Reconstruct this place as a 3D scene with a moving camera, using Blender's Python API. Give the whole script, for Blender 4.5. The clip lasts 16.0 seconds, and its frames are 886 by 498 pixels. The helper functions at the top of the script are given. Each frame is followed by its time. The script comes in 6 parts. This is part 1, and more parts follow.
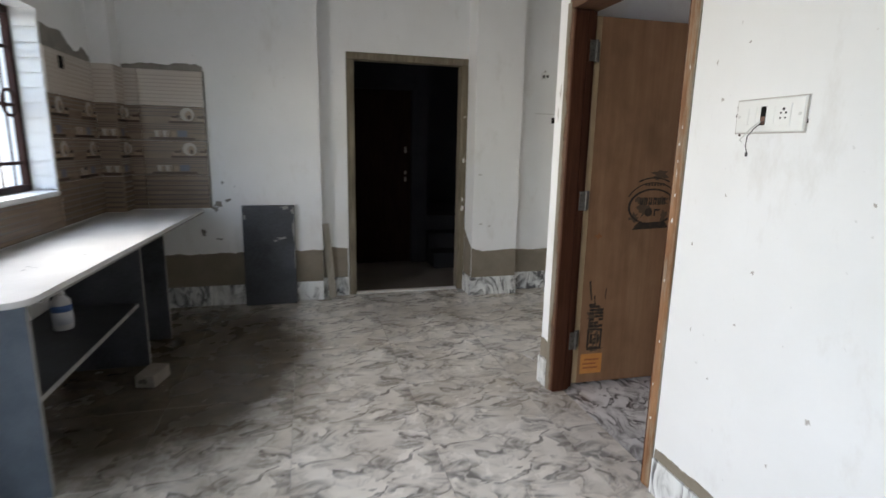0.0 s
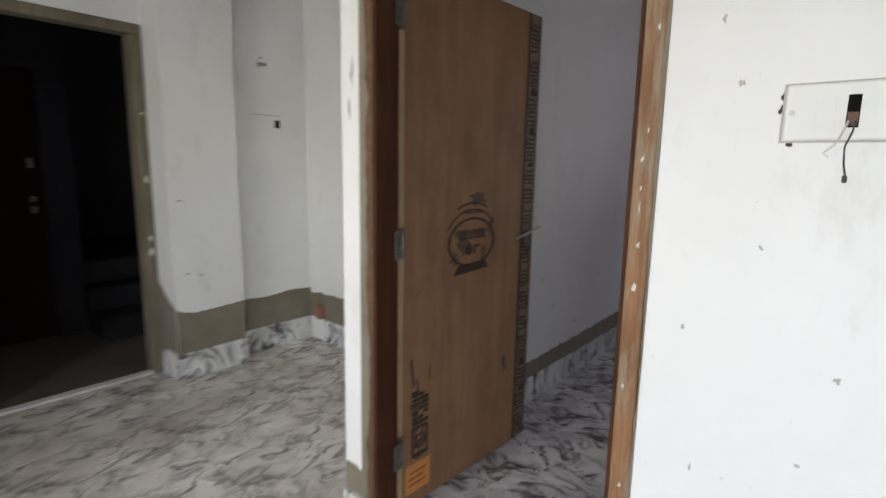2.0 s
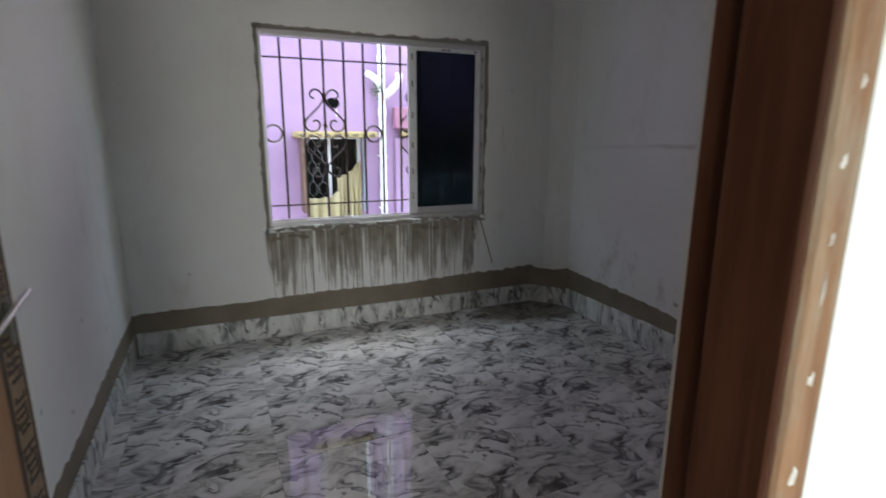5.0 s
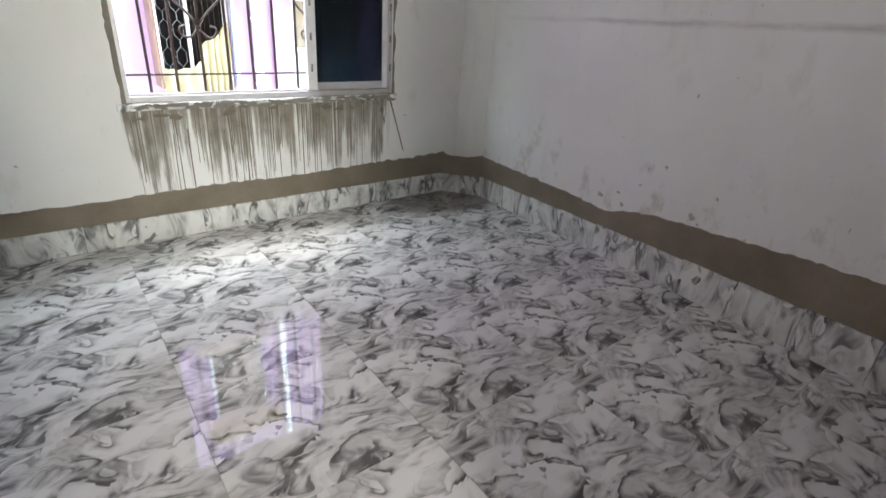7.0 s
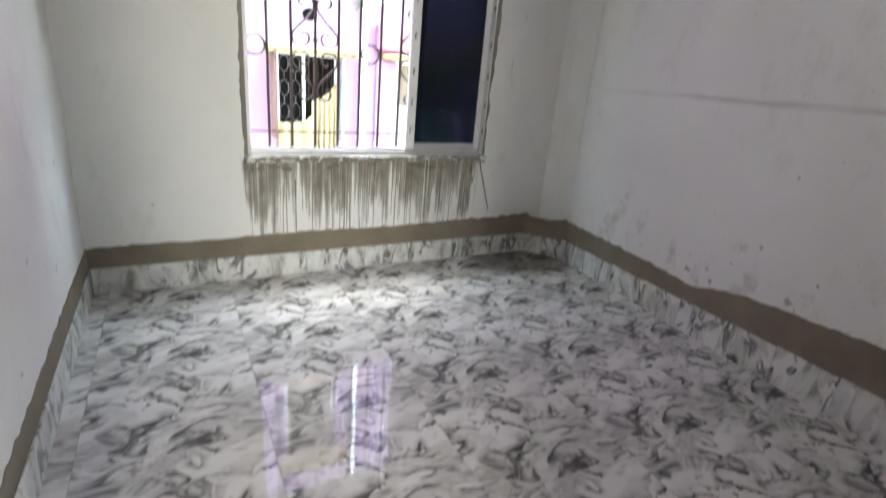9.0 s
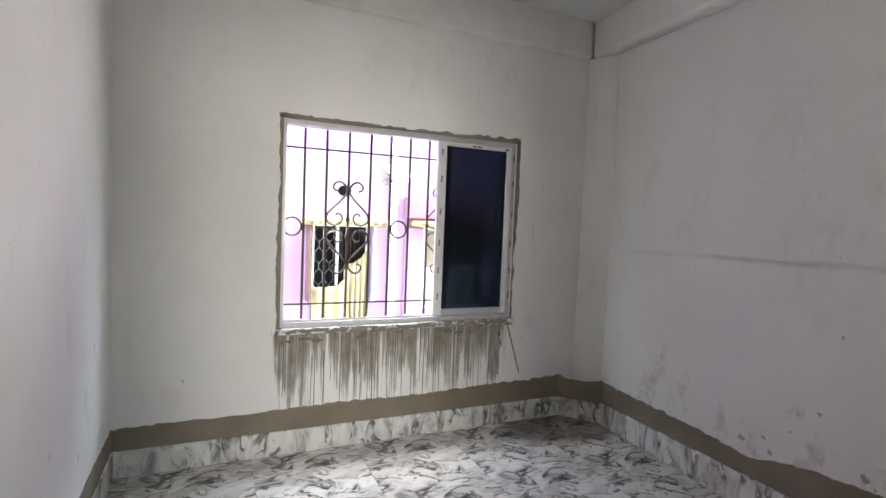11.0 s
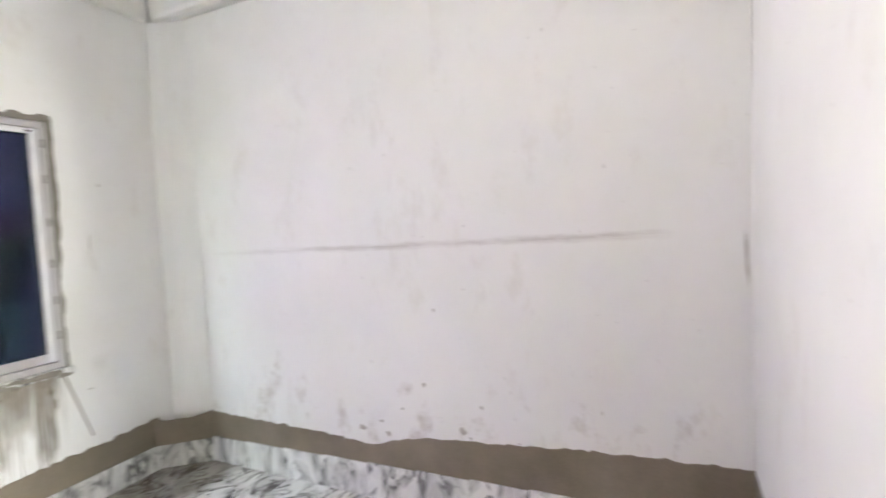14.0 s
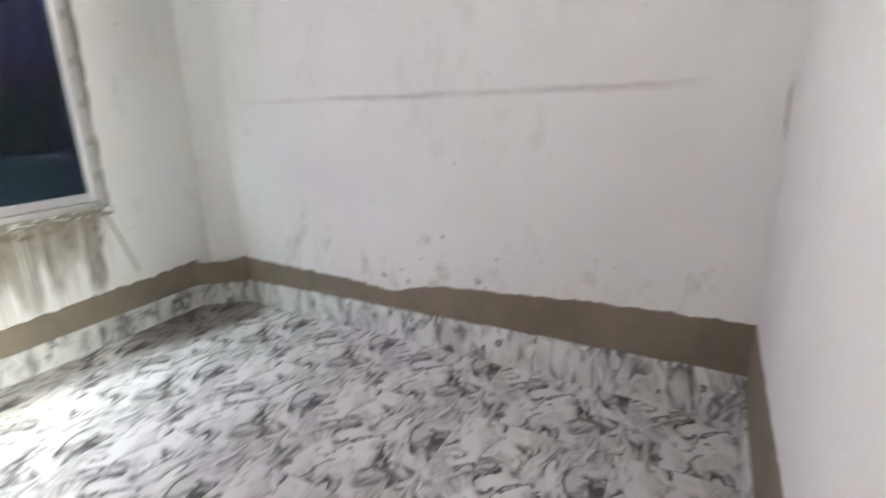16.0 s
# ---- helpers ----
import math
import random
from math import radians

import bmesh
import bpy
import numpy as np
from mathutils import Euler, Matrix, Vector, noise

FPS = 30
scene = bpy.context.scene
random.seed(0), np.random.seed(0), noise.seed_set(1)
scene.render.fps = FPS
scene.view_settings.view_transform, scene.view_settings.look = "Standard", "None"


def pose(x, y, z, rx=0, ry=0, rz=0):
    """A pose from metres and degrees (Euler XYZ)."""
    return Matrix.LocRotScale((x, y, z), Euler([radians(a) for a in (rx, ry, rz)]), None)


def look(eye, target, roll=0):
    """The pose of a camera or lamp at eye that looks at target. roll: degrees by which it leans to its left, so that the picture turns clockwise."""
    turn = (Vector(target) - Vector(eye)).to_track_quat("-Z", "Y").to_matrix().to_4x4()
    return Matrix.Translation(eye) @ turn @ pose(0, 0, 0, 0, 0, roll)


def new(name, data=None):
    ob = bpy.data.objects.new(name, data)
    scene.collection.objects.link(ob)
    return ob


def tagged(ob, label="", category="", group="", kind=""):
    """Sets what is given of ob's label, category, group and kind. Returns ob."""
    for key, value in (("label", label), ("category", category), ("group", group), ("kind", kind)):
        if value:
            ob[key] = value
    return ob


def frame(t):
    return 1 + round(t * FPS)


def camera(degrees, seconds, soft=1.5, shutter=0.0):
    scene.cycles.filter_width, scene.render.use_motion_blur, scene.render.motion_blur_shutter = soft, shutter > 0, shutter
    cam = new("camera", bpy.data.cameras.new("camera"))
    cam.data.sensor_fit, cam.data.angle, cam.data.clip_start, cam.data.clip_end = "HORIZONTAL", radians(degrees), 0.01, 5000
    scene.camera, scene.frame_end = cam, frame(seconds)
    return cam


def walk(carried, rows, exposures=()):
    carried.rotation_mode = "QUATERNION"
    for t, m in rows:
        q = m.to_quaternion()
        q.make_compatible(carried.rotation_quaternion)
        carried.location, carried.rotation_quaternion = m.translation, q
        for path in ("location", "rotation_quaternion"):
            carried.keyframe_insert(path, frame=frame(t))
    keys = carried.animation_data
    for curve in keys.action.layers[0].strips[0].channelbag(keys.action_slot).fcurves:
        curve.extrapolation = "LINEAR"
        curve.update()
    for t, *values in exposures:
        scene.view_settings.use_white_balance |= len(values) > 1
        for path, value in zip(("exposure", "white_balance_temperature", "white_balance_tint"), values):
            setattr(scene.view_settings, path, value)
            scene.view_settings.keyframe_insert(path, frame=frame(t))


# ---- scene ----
cam = camera(81.8, 16.0, shutter=0.5)
PATH = [
    (0, (1.699, 1.652, 1.336), (2.214, 3.545, 0.944), 1.1),
    (0.5, (1.7, 1.956, 1.343), (2.428, 3.782, 0.977), 1.5),
    (1, (1.713, 2.274, 1.355), (2.727, 3.96, 0.996), 1.2),
    (1.5, (1.76, 2.565, 1.342), (3.018, 4.079, 0.986), 0.2),
    (2, (1.899, 2.847, 1.343), (3.41, 4.116, 1.015), 1.1),
    (2.5, (1.995, 3.084, 1.369), (3.786, 3.923, 1.073), 1.8),
    (3, (2.104, 3.248, 1.364), (4.021, 3.739, 1.074), 1.0),
    (3.5, (2.28, 3.407, 1.352), (4.242, 3.634, 1.036), -0.1),
    (4, (2.447, 3.513, 1.369), (4.423, 3.392, 1.083), -0.1),
    (4.5, (2.594, 3.621, 1.38), (4.5, 3.093, 1.085), 0.3),
    (7, (3.183, 3.725, 1.301), (4.606, 2.597, 0.463), 3.9),
    (7.5, (3.111, 3.78, 1.211), (4.529, 2.931, 0.085), 5.0),
    (8, (3.093, 3.79, 1.206), (4.507, 3.057, -0.004), 4.7),
    (8.5, (3.126, 3.782, 1.263), (4.652, 2.982, 0.247), 5.4),
    (9, (3.144, 3.769, 1.367), (4.796, 2.867, 0.691), 5.1),
    (9.5, (3.135, 3.743, 1.413), (4.882, 2.843, 1.041), 4.1),
    (10, (3.128, 3.751, 1.447), (4.933, 2.916, 1.24), 3.0),
    (12.5, (3.318, 3.739, 1.472), (5.084, 2.799, 1.503), -0.2),
    (13, (3.395, 3.546, 1.462), (5.019, 2.378, 1.475), -1.2),
    (13.5, (3.43, 3.453, 1.453), (4.693, 1.904, 1.387), -1.6),
    (14, (3.455, 3.413, 1.449), (4.244, 1.579, 1.331), -2.6),
    (14.5, (3.455, 3.425, 1.443), (3.887, 1.476, 1.311), -2.6),
    (15, (3.452, 3.42, 1.434), (3.762, 1.456, 1.217), -2.3),
    (15.5, (3.454, 3.409, 1.421), (3.904, 1.504, 1.01), -2.0),
    (16, (3.404, 3.412, 1.326), (4.278, 1.709, 0.749), -1.0),
]
walk(cam, [(t, look(eye, at, roll)) for t, eye, at, roll in PATH],
     [(0, 2.72, 7050, 13), (1.5, 2.78, 7050, 13), (2.0, 2.78, 7050, 13), (2.5, 2.4, 7050, 13), (3.5, 2.35, 7050, 12), (4.0, 2.5, 7050, 11), (4.5, 2.85, 6900, 6), (7, 4.7, 7250, 4), (8, 5.1, 7250, 4), (10, 4.2, 7300, 6), (12.5, 4.9, 7350, 10), (13, 4.75, 7350, 10), (13.5, 5.0, 7350, 9), (14, 6.05, 7300, 4), (14.5, 6.0, 7300, 4), (15, 6.1, 7300, 3), (16, 5.65, 7300, 2)])

# ---- world, sun ----
world = bpy.data.worlds.new("world")
scene.world = world
world.use_nodes = True
wn = world.node_tree.nodes
sky = wn.new("ShaderNodeTexSky")
sky.sky_type, sky.sun_disc = "NISHITA", False
sky.sun_elevation, sky.sun_rotation = radians(78), radians(90)
sky.dust_density, sky.air_density = 1.2, 1.0
wn["Background"].inputs["Strength"].default_value = 0.15
world.node_tree.links.new(sky.outputs["Color"], wn["Background"].inputs["Color"])
sun = new("sun", bpy.data.lights.new("sun", "SUN"))
sun.data.energy, sun.data.angle, sun.data.color = 1.5, radians(130), (0.78, 0.93, 1.0)
sun.matrix_basis = look((2.0, 0.2, 10.0), (0, 0, 0))
# daylight of the balcony opening behind the walk
daylight = new("balcony_daylight", bpy.data.lights.new("balcony_daylight", "AREA"))
daylight.data.shape, daylight.data.size, daylight.data.size_y = "RECTANGLE", 2.3, 1.9
daylight.data.energy, daylight.data.color = 1.8, (1.0, 0.98, 0.96)
daylight.matrix_basis = look((0.13, 1.35, 1.30), (1.9, 2.75, -0.15))
daylight.data.spread = radians(90)

# daylight of the kitchen window
kitchen_light = new("kitchen_daylight", bpy.data.lights.new("kitchen_daylight", "AREA"))
kitchen_light.data.shape, kitchen_light.data.size, kitchen_light.data.size_y = "RECTANGLE", 0.85, 0.85
kitchen_light.data.energy, kitchen_light.data.color = 4.2, (1.0, 0.975, 0.94)
kitchen_light.matrix_basis = look((0.065, 4.40, 1.52), (2.4, 4.15, 1.05))
kitchen_light.data.spread = radians(125)

# added fill lamp: daylight off ground and house opposite through the open window half
room_light = new("bedroom_daylight", bpy.data.lights.new("bedroom_daylight", "AREA"))
room_light.data.shape, room_light.data.size, room_light.data.size_y = "RECTANGLE", 0.9, 0.22
room_light.data.energy, room_light.data.color = 0.50, (0.97, 0.95, 1.0)
room_light.matrix_basis = look((6.41, 2.88, 1.35), (4.6, 3.35, 2.35))
room_light.data.spread = radians(108)

# ---- materials ----
def material(name, rough=0.6, metal=0.0, color=(0.5, 0.5, 0.5), spec=0.5):
    m = bpy.data.materials.new(name)
    m.use_nodes = True
    b = m.node_tree.nodes["Principled BSDF"]
    b.inputs["Base Color"].default_value = (*color, 1)
    b.inputs["Roughness"].default_value = rough
    b.inputs["Metallic"].default_value = metal
    b.inputs["Specular IOR Level"].default_value = spec
    return m


def nodes_of(m):
    return m.node_tree.nodes, m.node_tree.links, m.node_tree.nodes["Principled BSDF"]


def noise_node(m, vec, scale, detail=4.0, rough=0.55, distort=0.0):
    n, l, _ = nodes_of(m)
    t = n.new("ShaderNodeTexNoise")
    t.inputs["Scale"].default_value, t.inputs["Detail"].default_value = scale, detail
    t.inputs["Roughness"].default_value, t.inputs["Distortion"].default_value = rough, distort
    l.new(vec, t.inputs["Vector"])
    return t.outputs["Fac"]


def ramp_node(m, fac, stops):
    n, l, _ = nodes_of(m)
    r = n.new("ShaderNodeValToRGB")
    els = r.color_ramp.elements
    while len(els) < len(stops):
        els.new(0.5)
    for e, (p, c) in zip(els, stops):
        e.position, e.color = p, (*c, 1) if len(c) == 3 else c
    l.new(fac, r.inputs["Fac"])
    return r.outputs["Color"]


def mix_node(m, fac, a, b, mode="MIX"):
    n, l, _ = nodes_of(m)
    x = n.new("ShaderNodeMix")
    x.data_type, x.blend_type = "RGBA", mode
    for sock, v in ((x.inputs[0], fac), (x.inputs[6], a), (x.inputs[7], b)):
        if isinstance(v, (int, float)):
            sock.default_value = v
        elif isinstance(v, tuple):
            sock.default_value = (*v, 1)
        else:
            l.new(v, sock)
    return x.outputs[2]


def math_node(m, op, a, b=0.0):
    n, l, _ = nodes_of(m)
    x = n.new("ShaderNodeMath")
    x.operation = op
    for sock, v in ((x.inputs[0], a), (x.inputs[1], b)):
        if isinstance(v, (int, float)):
            sock.default_value = v
        else:
            l.new(v, sock)
    return x.outputs[0]


def place(m, stretch=(1, 1, 1), turn=0.0, per_piece=False, space="Object"):
    """Coordinates in metres, stretched and turned; per_piece shifts them from piece to piece."""
    n, l, _ = nodes_of(m)
    out = n.new("ShaderNodeTexCoord").outputs[space]
    if per_piece:
        rnd = math_node(m, "MULTIPLY", n.new("ShaderNodeObjectInfo").outputs["Random"], 61.0)
        comb = n.new("ShaderNodeCombineXYZ")
        l.new(rnd, comb.inputs[0])
        l.new(math_node(m, "MULTIPLY", rnd, 1.7), comb.inputs[1])
        add = n.new("ShaderNodeVectorMath")
        l.new(out, add.inputs[0])
        l.new(comb.outputs[0], add.inputs[1])
        out = add.outputs[0]
    mp = n.new("ShaderNodeMapping")
    mp.inputs["Scale"].default_value, mp.inputs["Rotation"].default_value = stretch, (0, 0, radians(turn))
    l.new(out, mp.inputs["Vector"])
    return mp.outputs[0]


def bump(m, height, strength, dist=0.01):
    n, l, b = nodes_of(m)
    x = n.new("ShaderNodeBump")
    x.inputs["Strength"].default_value, x.inputs["Distance"].default_value = strength, dist
    l.new(height, x.inputs["Height"])
    l.new(x.outputs[0], b.inputs["Normal"])


def mottled(name, c1, c2, scale=6.0, fine=90.0, rough=0.7, bumps=0.15, metal=0.0, stretch=(1, 1, 1), spec=0.4, per_piece=False):
    """A surface in two tones at two scales."""
    m = material(name, rough, metal, spec=spec)
    n, l, b = nodes_of(m)
    v = place(m, stretch, per_piece=per_piece)
    big, small = noise_node(m, v, scale, 5), noise_node(m, v, fine, 3)
    col = ramp_node(m, big, [(0.3, c1), (0.7, c2)])
    col = mix_node(m, 0.25, col, ramp_node(m, small, [(0.3, c1), (0.7, c2)]))
    l.new(col, b.inputs["Base Color"])
    l.new(math_node(m, "MULTIPLY_ADD", big, 0.25), b.inputs["Roughness"])
    n[-1].inputs[2].default_value = rough - 0.12
    bump(m, math_node(m, "ADD", big, math_node(m, "MULTIPLY", small, 0.25)), bumps, 0.004)
    return m


def putty(name, a, b_, stain, layer=None):
    """Putty-coated wall: near white, with cloudy patches, trowel marks and faint grime; layer adds a stain of its own."""
    m = material(name, 0.62, spec=0.3)
    n, l, b = nodes_of(m)
    v = place(m)
    cloud = noise_node(m, v, 1.3, 6, 0.6)
    col = ramp_node(m, cloud, [(0.3, a), (0.72, b_)])
    grime = ramp_node(m, noise_node(m, place(m, (1, 1, 0.45)), 5.5, 8, 0.7), [(0.57, (0, 0, 0)), (0.80, (1, 1, 1))])
    col = mix_node(m, math_node(m, "MULTIPLY", grime, 0.42), col, stain)
    specks = ramp_node(m, noise_node(m, v, 38, 2, 0.5), [(0.735, (0, 0, 0)), (0.77, (1, 1, 1))])
    col = mix_node(m, math_node(m, "MULTIPLY", specks, 0.3), col, (0.34, 0.32, 0.29))
    if layer:
        col = layer(m, col)
    l.new(col, b.inputs["Base Color"])
    trowel = noise_node(m, place(m, (1, 1, 3)), 9, 4)
    bump(m, math_node(m, "ADD", trowel, math_node(m, "MULTIPLY", noise_node(m, v, 160, 2), 0.12)), 0.10, 0.006)
    return m


def axis_of(m, k):
    n, l, _ = nodes_of(m)
    sep = n.new("ShaderNodeSeparateXYZ")
    l.new(n.new("ShaderNodeTexCoord").outputs["Object"], sep.inputs[0])
    return sep.outputs[k]


def rises(m, value, lo, hi):
    """0 below lo, 1 above hi (or the other way round)."""
    n, l, _ = nodes_of(m)
    r = n.new("ShaderNodeMapRange")
    r.inputs["From Min"].default_value, r.inputs["From Max"].default_value = lo, hi
    l.new(value, r.inputs["Value"])
    return r.outputs[0]


def slurry_layer(m, col):
    """Thin cement slurry that ran down: dense under the sill, split into fine runs further down."""
    z = axis_of(m, 2)
    ends = math_node(m, "MULTIPLY", rises(m, axis_of(m, 1), 1.80, 1.84), rises(m, axis_of(m, 1), 3.43, 3.415))
    runs = noise_node(m, place(m, (1, 26, 0.55)), 1.0, 6, 0.78)
    broad = noise_node(m, place(m, (1, 9, 2.2)), 1.0, 3, 0.6)
    reach = math_node(m, "MULTIPLY", rises(m, z, 0.22, 0.74), 0.26)
    sum_ = math_node(m, "ADD", math_node(m, "ADD", runs, math_node(m, "MULTIPLY", broad, 0.55)), reach)
    thick = ramp_node(m, math_node(m, "MULTIPLY", sum_, 0.8), [(0.69, (0, 0, 0)), (0.745, (0.7, 0.7, 0.7)), (0.84, (1, 1, 1))])
    thick = math_node(m, "MULTIPLY", math_node(m, "MULTIPLY", thick, ends), 0.92)
    tone = ramp_node(m, noise_node(m, place(m), 14, 5, 0.6), [(0.3, (0.12, 0.102, 0.076)), (0.7, (0.25, 0.22, 0.175))])
    return mix_node(m, thick, col, tone)


def scrape_layer(m, col):
    """A long grey scrape, cloudy and broken."""
    line = math_node(m, "SUBTRACT", 1.424, math_node(m, "MULTIPLY", axis_of(m, 0), 0.0213))
    off = math_node(m, "ABSOLUTE", math_node(m, "SUBTRACT", axis_of(m, 2), line))
    near = rises(m, math_node(m, "ADD", off, math_node(m, "MULTIPLY", noise_node(m, place(m, (4, 4, 14)), 1.0, 5, 0.65), 0.05)), 0.048, 0.018)
    ends = math_node(m, "MULTIPLY", rises(m, axis_of(m, 0), 3.40, 3.5), rises(m, axis_of(m, 0), 6.0, 5.2))
    broken = ramp_node(m, noise_node(m, place(m, (3, 3, 30)), 1.0, 6, 0.7), [(0.36, (0.15, 0.15, 0.15)), (0.62, (1, 1, 1))])
    fac = math_node(m, "MULTIPLY", math_node(m, "MULTIPLY", near, ends), math_node(m, "MULTIPLY", broken, 0.85))
    return mix_node(m, fac, col, (0.40, 0.37, 0.345))


def splash_layer(m, col):
    """Grime splashed up from the floor, thickest just above the cement band."""
    z = axis_of(m, 2)
    spots = noise_node(m, place(m, (1, 1, 0.7)), 7.5, 6, 0.72)
    low = math_node(m, "ADD", spots, math_node(m, "MULTIPLY", rises(m, z, 0.85, 0.34), 0.16))
    fac = ramp_node(m, low, [(0.66, (0, 0, 0)), (0.80, (0.55, 0.55, 0.55))])
    return mix_node(m, fac, col, (0.44, 0.40, 0.35))


def marble(name, per_piece, turn, stretch, rough, dusty=0.10, white=(0.72, 0.705, 0.68), depth=1.0, dirt=0.0, dirt_shade=None, ink=(0.06, 0.058, 0.062)):
    """Polished tile printed with grey swirls on white."""
    m = material(name, rough, spec=0.68)
    n, l, b = nodes_of(m)
    v = place(m, stretch, turn, per_piece)
    warp = n.new("ShaderNodeTexNoise")
    warp.inputs["Scale"].default_value, warp.inputs["Detail"].default_value = 2.4, 2.0
    l.new(v, warp.inputs["Vector"])
    sub = n.new("ShaderNodeVectorMath")
    sub.operation = "SUBTRACT"
    sub.inputs[1].default_value = (0.5, 0.5, 0.5)
    l.new(warp.outputs["Color"], sub.inputs[0])
    sc = n.new("ShaderNodeVectorMath")
    sc.operation = "SCALE"
    sc.inputs["Scale"].default_value = 0.40
    l.new(sub.outputs[0], sc.inputs[0])
    add = n.new("ShaderNodeVectorMath")
    l.new(v, add.inputs[0])
    l.new(sc.outputs[0], add.inputs[1])
    w = add.outputs[0]
    far = n.new("ShaderNodeVectorMath")
    far.inputs[1].default_value = (7.3, 2.9, 4.1)
    l.new(w, far.inputs[0])
    streaks = noise_node(m, w, 12.0, 4.0, 0.6, 1.0)
    stroke = [(0.0, (0, 0, 0)), (0.40, (0, 0, 0)), (0.66, (0.30, 0.30, 0.30)), (0.86, (1, 1, 1)), (0.965, (1, 1, 1)), (1.0, (0, 0, 0))]
    thread = [(0.0, (0, 0, 0)), (0.58, (0, 0, 0)), (0.80, (0.9, 0.9, 0.9)), (0.92, (0.6, 0.6, 0.6)), (1.0, (0, 0, 0))]
    swirl = noise_node(m, w, 3.5, 3.0, 0.46, 0.8)
    flow = math_node(m, "FRACT", math_node(m, "MULTIPLY", swirl, 4.6))
    lines = math_node(m, "FRACT", math_node(m, "MULTIPLY", swirl, 13.0))
    fine = math_node(m, "FRACT", math_node(m, "MULTIPLY", noise_node(m, far.outputs[0], 5.0, 2.5, 0.45, 0.6), 3.6))
    here = ramp_node(m, noise_node(m, far.outputs[0], 4.6, 2.0, 0.5), [(0.42, (0, 0, 0)), (0.52, (1, 1, 1))])
    there = ramp_node(m, noise_node(m, w, 4.8, 1.5, 0.5), [(0.45, (0, 0, 0)), (0.56, (1, 1, 1))])
    feather = ramp_node(m, streaks, [(0.32, (0.3, 0.3, 0.3)), (0.52, (1, 1, 1))])
    dark = mix_node(m, 1.0, ramp_node(m, flow, stroke), here, "MULTIPLY")
    dark = mix_node(m, 0.85, dark, mix_node(m, 1.0, ramp_node(m, fine, stroke), there, "MULTIPLY"), "LIGHTEN")
    dark = mix_node(m, 1.0, dark, feather, "MULTIPLY")
    soft = ramp_node(m, noise_node(m, far.outputs[0], 3.4, 3, 0.55, 1.2), [(0.44, (0, 0, 0)), (0.62, (1, 1, 1))])
    soft = mix_node(m, 0.8, soft, feather, "MULTIPLY")
    veil = mix_node(m, 1.0, ramp_node(m, lines, thread), soft, "MULTIPLY")
    col = mix_node(m, math_node(m, "MULTIPLY", soft, 0.42 * depth), white, tuple(0.42 * x for x in white))
    col = mix_node(m, math_node(m, "MULTIPLY", veil, 0.55 * depth), col, (0.20, 0.195, 0.20))
    col = mix_node(m, math_node(m, "MULTIPLY", dark, 0.95 * depth), col, ink)
    ground = n.new("ShaderNodeNewGeometry").outputs["Position"]
    dust = noise_node(m, ground, 2.2, 5, 0.6)
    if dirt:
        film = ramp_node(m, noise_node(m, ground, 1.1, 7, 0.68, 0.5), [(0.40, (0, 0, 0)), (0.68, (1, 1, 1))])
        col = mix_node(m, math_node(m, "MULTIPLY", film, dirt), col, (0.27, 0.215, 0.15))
    # hall: cement dirt and the counter's shadow painted as one; bedroom corner: dirt
    if dirt_shade:
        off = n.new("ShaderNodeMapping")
        off.inputs["Location"].default_value = (-dirt_shade[0] / dirt_shade[2], -dirt_shade[1] / dirt_shade[3], 0)
        off.inputs["Scale"].default_value = (1 / dirt_shade[2], 1 / dirt_shade[3], 0)
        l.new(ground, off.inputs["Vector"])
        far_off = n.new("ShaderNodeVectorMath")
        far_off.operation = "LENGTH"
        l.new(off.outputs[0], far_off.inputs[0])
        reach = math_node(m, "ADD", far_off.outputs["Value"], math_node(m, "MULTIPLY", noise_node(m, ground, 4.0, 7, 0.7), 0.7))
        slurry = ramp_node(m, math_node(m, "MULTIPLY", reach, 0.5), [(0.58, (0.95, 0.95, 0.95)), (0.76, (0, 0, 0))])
        if len(dirt_shade) > 4:
            slurry = math_node(m, "MULTIPLY", slurry, dirt_shade[4])
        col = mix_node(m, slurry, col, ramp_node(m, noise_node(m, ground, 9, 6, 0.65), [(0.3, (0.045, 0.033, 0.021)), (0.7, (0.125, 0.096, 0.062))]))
    l.new(col, b.inputs["Base Color"])
    l.new(math_node(m, "MULTIPLY_ADD", dust, dusty), b.inputs["Roughness"])
    n[-1].inputs[2].default_value = rough
    bump(m, noise_node(m, v, 3, 1), 0.01, 0.002)
    return m


def wood(name, c1, c2, axis, rough=0.55, grain=14.0, spec=0.35):
    """Wood with grain along axis 0, 1 or 2."""
    m = material(name, rough, spec=spec)
    n, l, b = nodes_of(m)
    stretch = [grain, grain, grain]
    stretch[axis] = grain * 0.07
    g = noise_node(m, place(m, stretch), 4.0, 5, 0.6, 0.6)
    blot = noise_node(m, place(m), 3.5, 4)
    col = ramp_node(m, g, [(0.3, c1), (0.7, c2)])
    col = mix_node(m, ramp_node(m, blot, [(0.4, (0, 0, 0)), (0.7, (0.5, 0.5, 0.5))]), col, tuple(x * 0.7 for x in c1))
    l.new(col, b.inputs["Base Color"])
    bump(m, g, 0.12, 0.003)
    return m


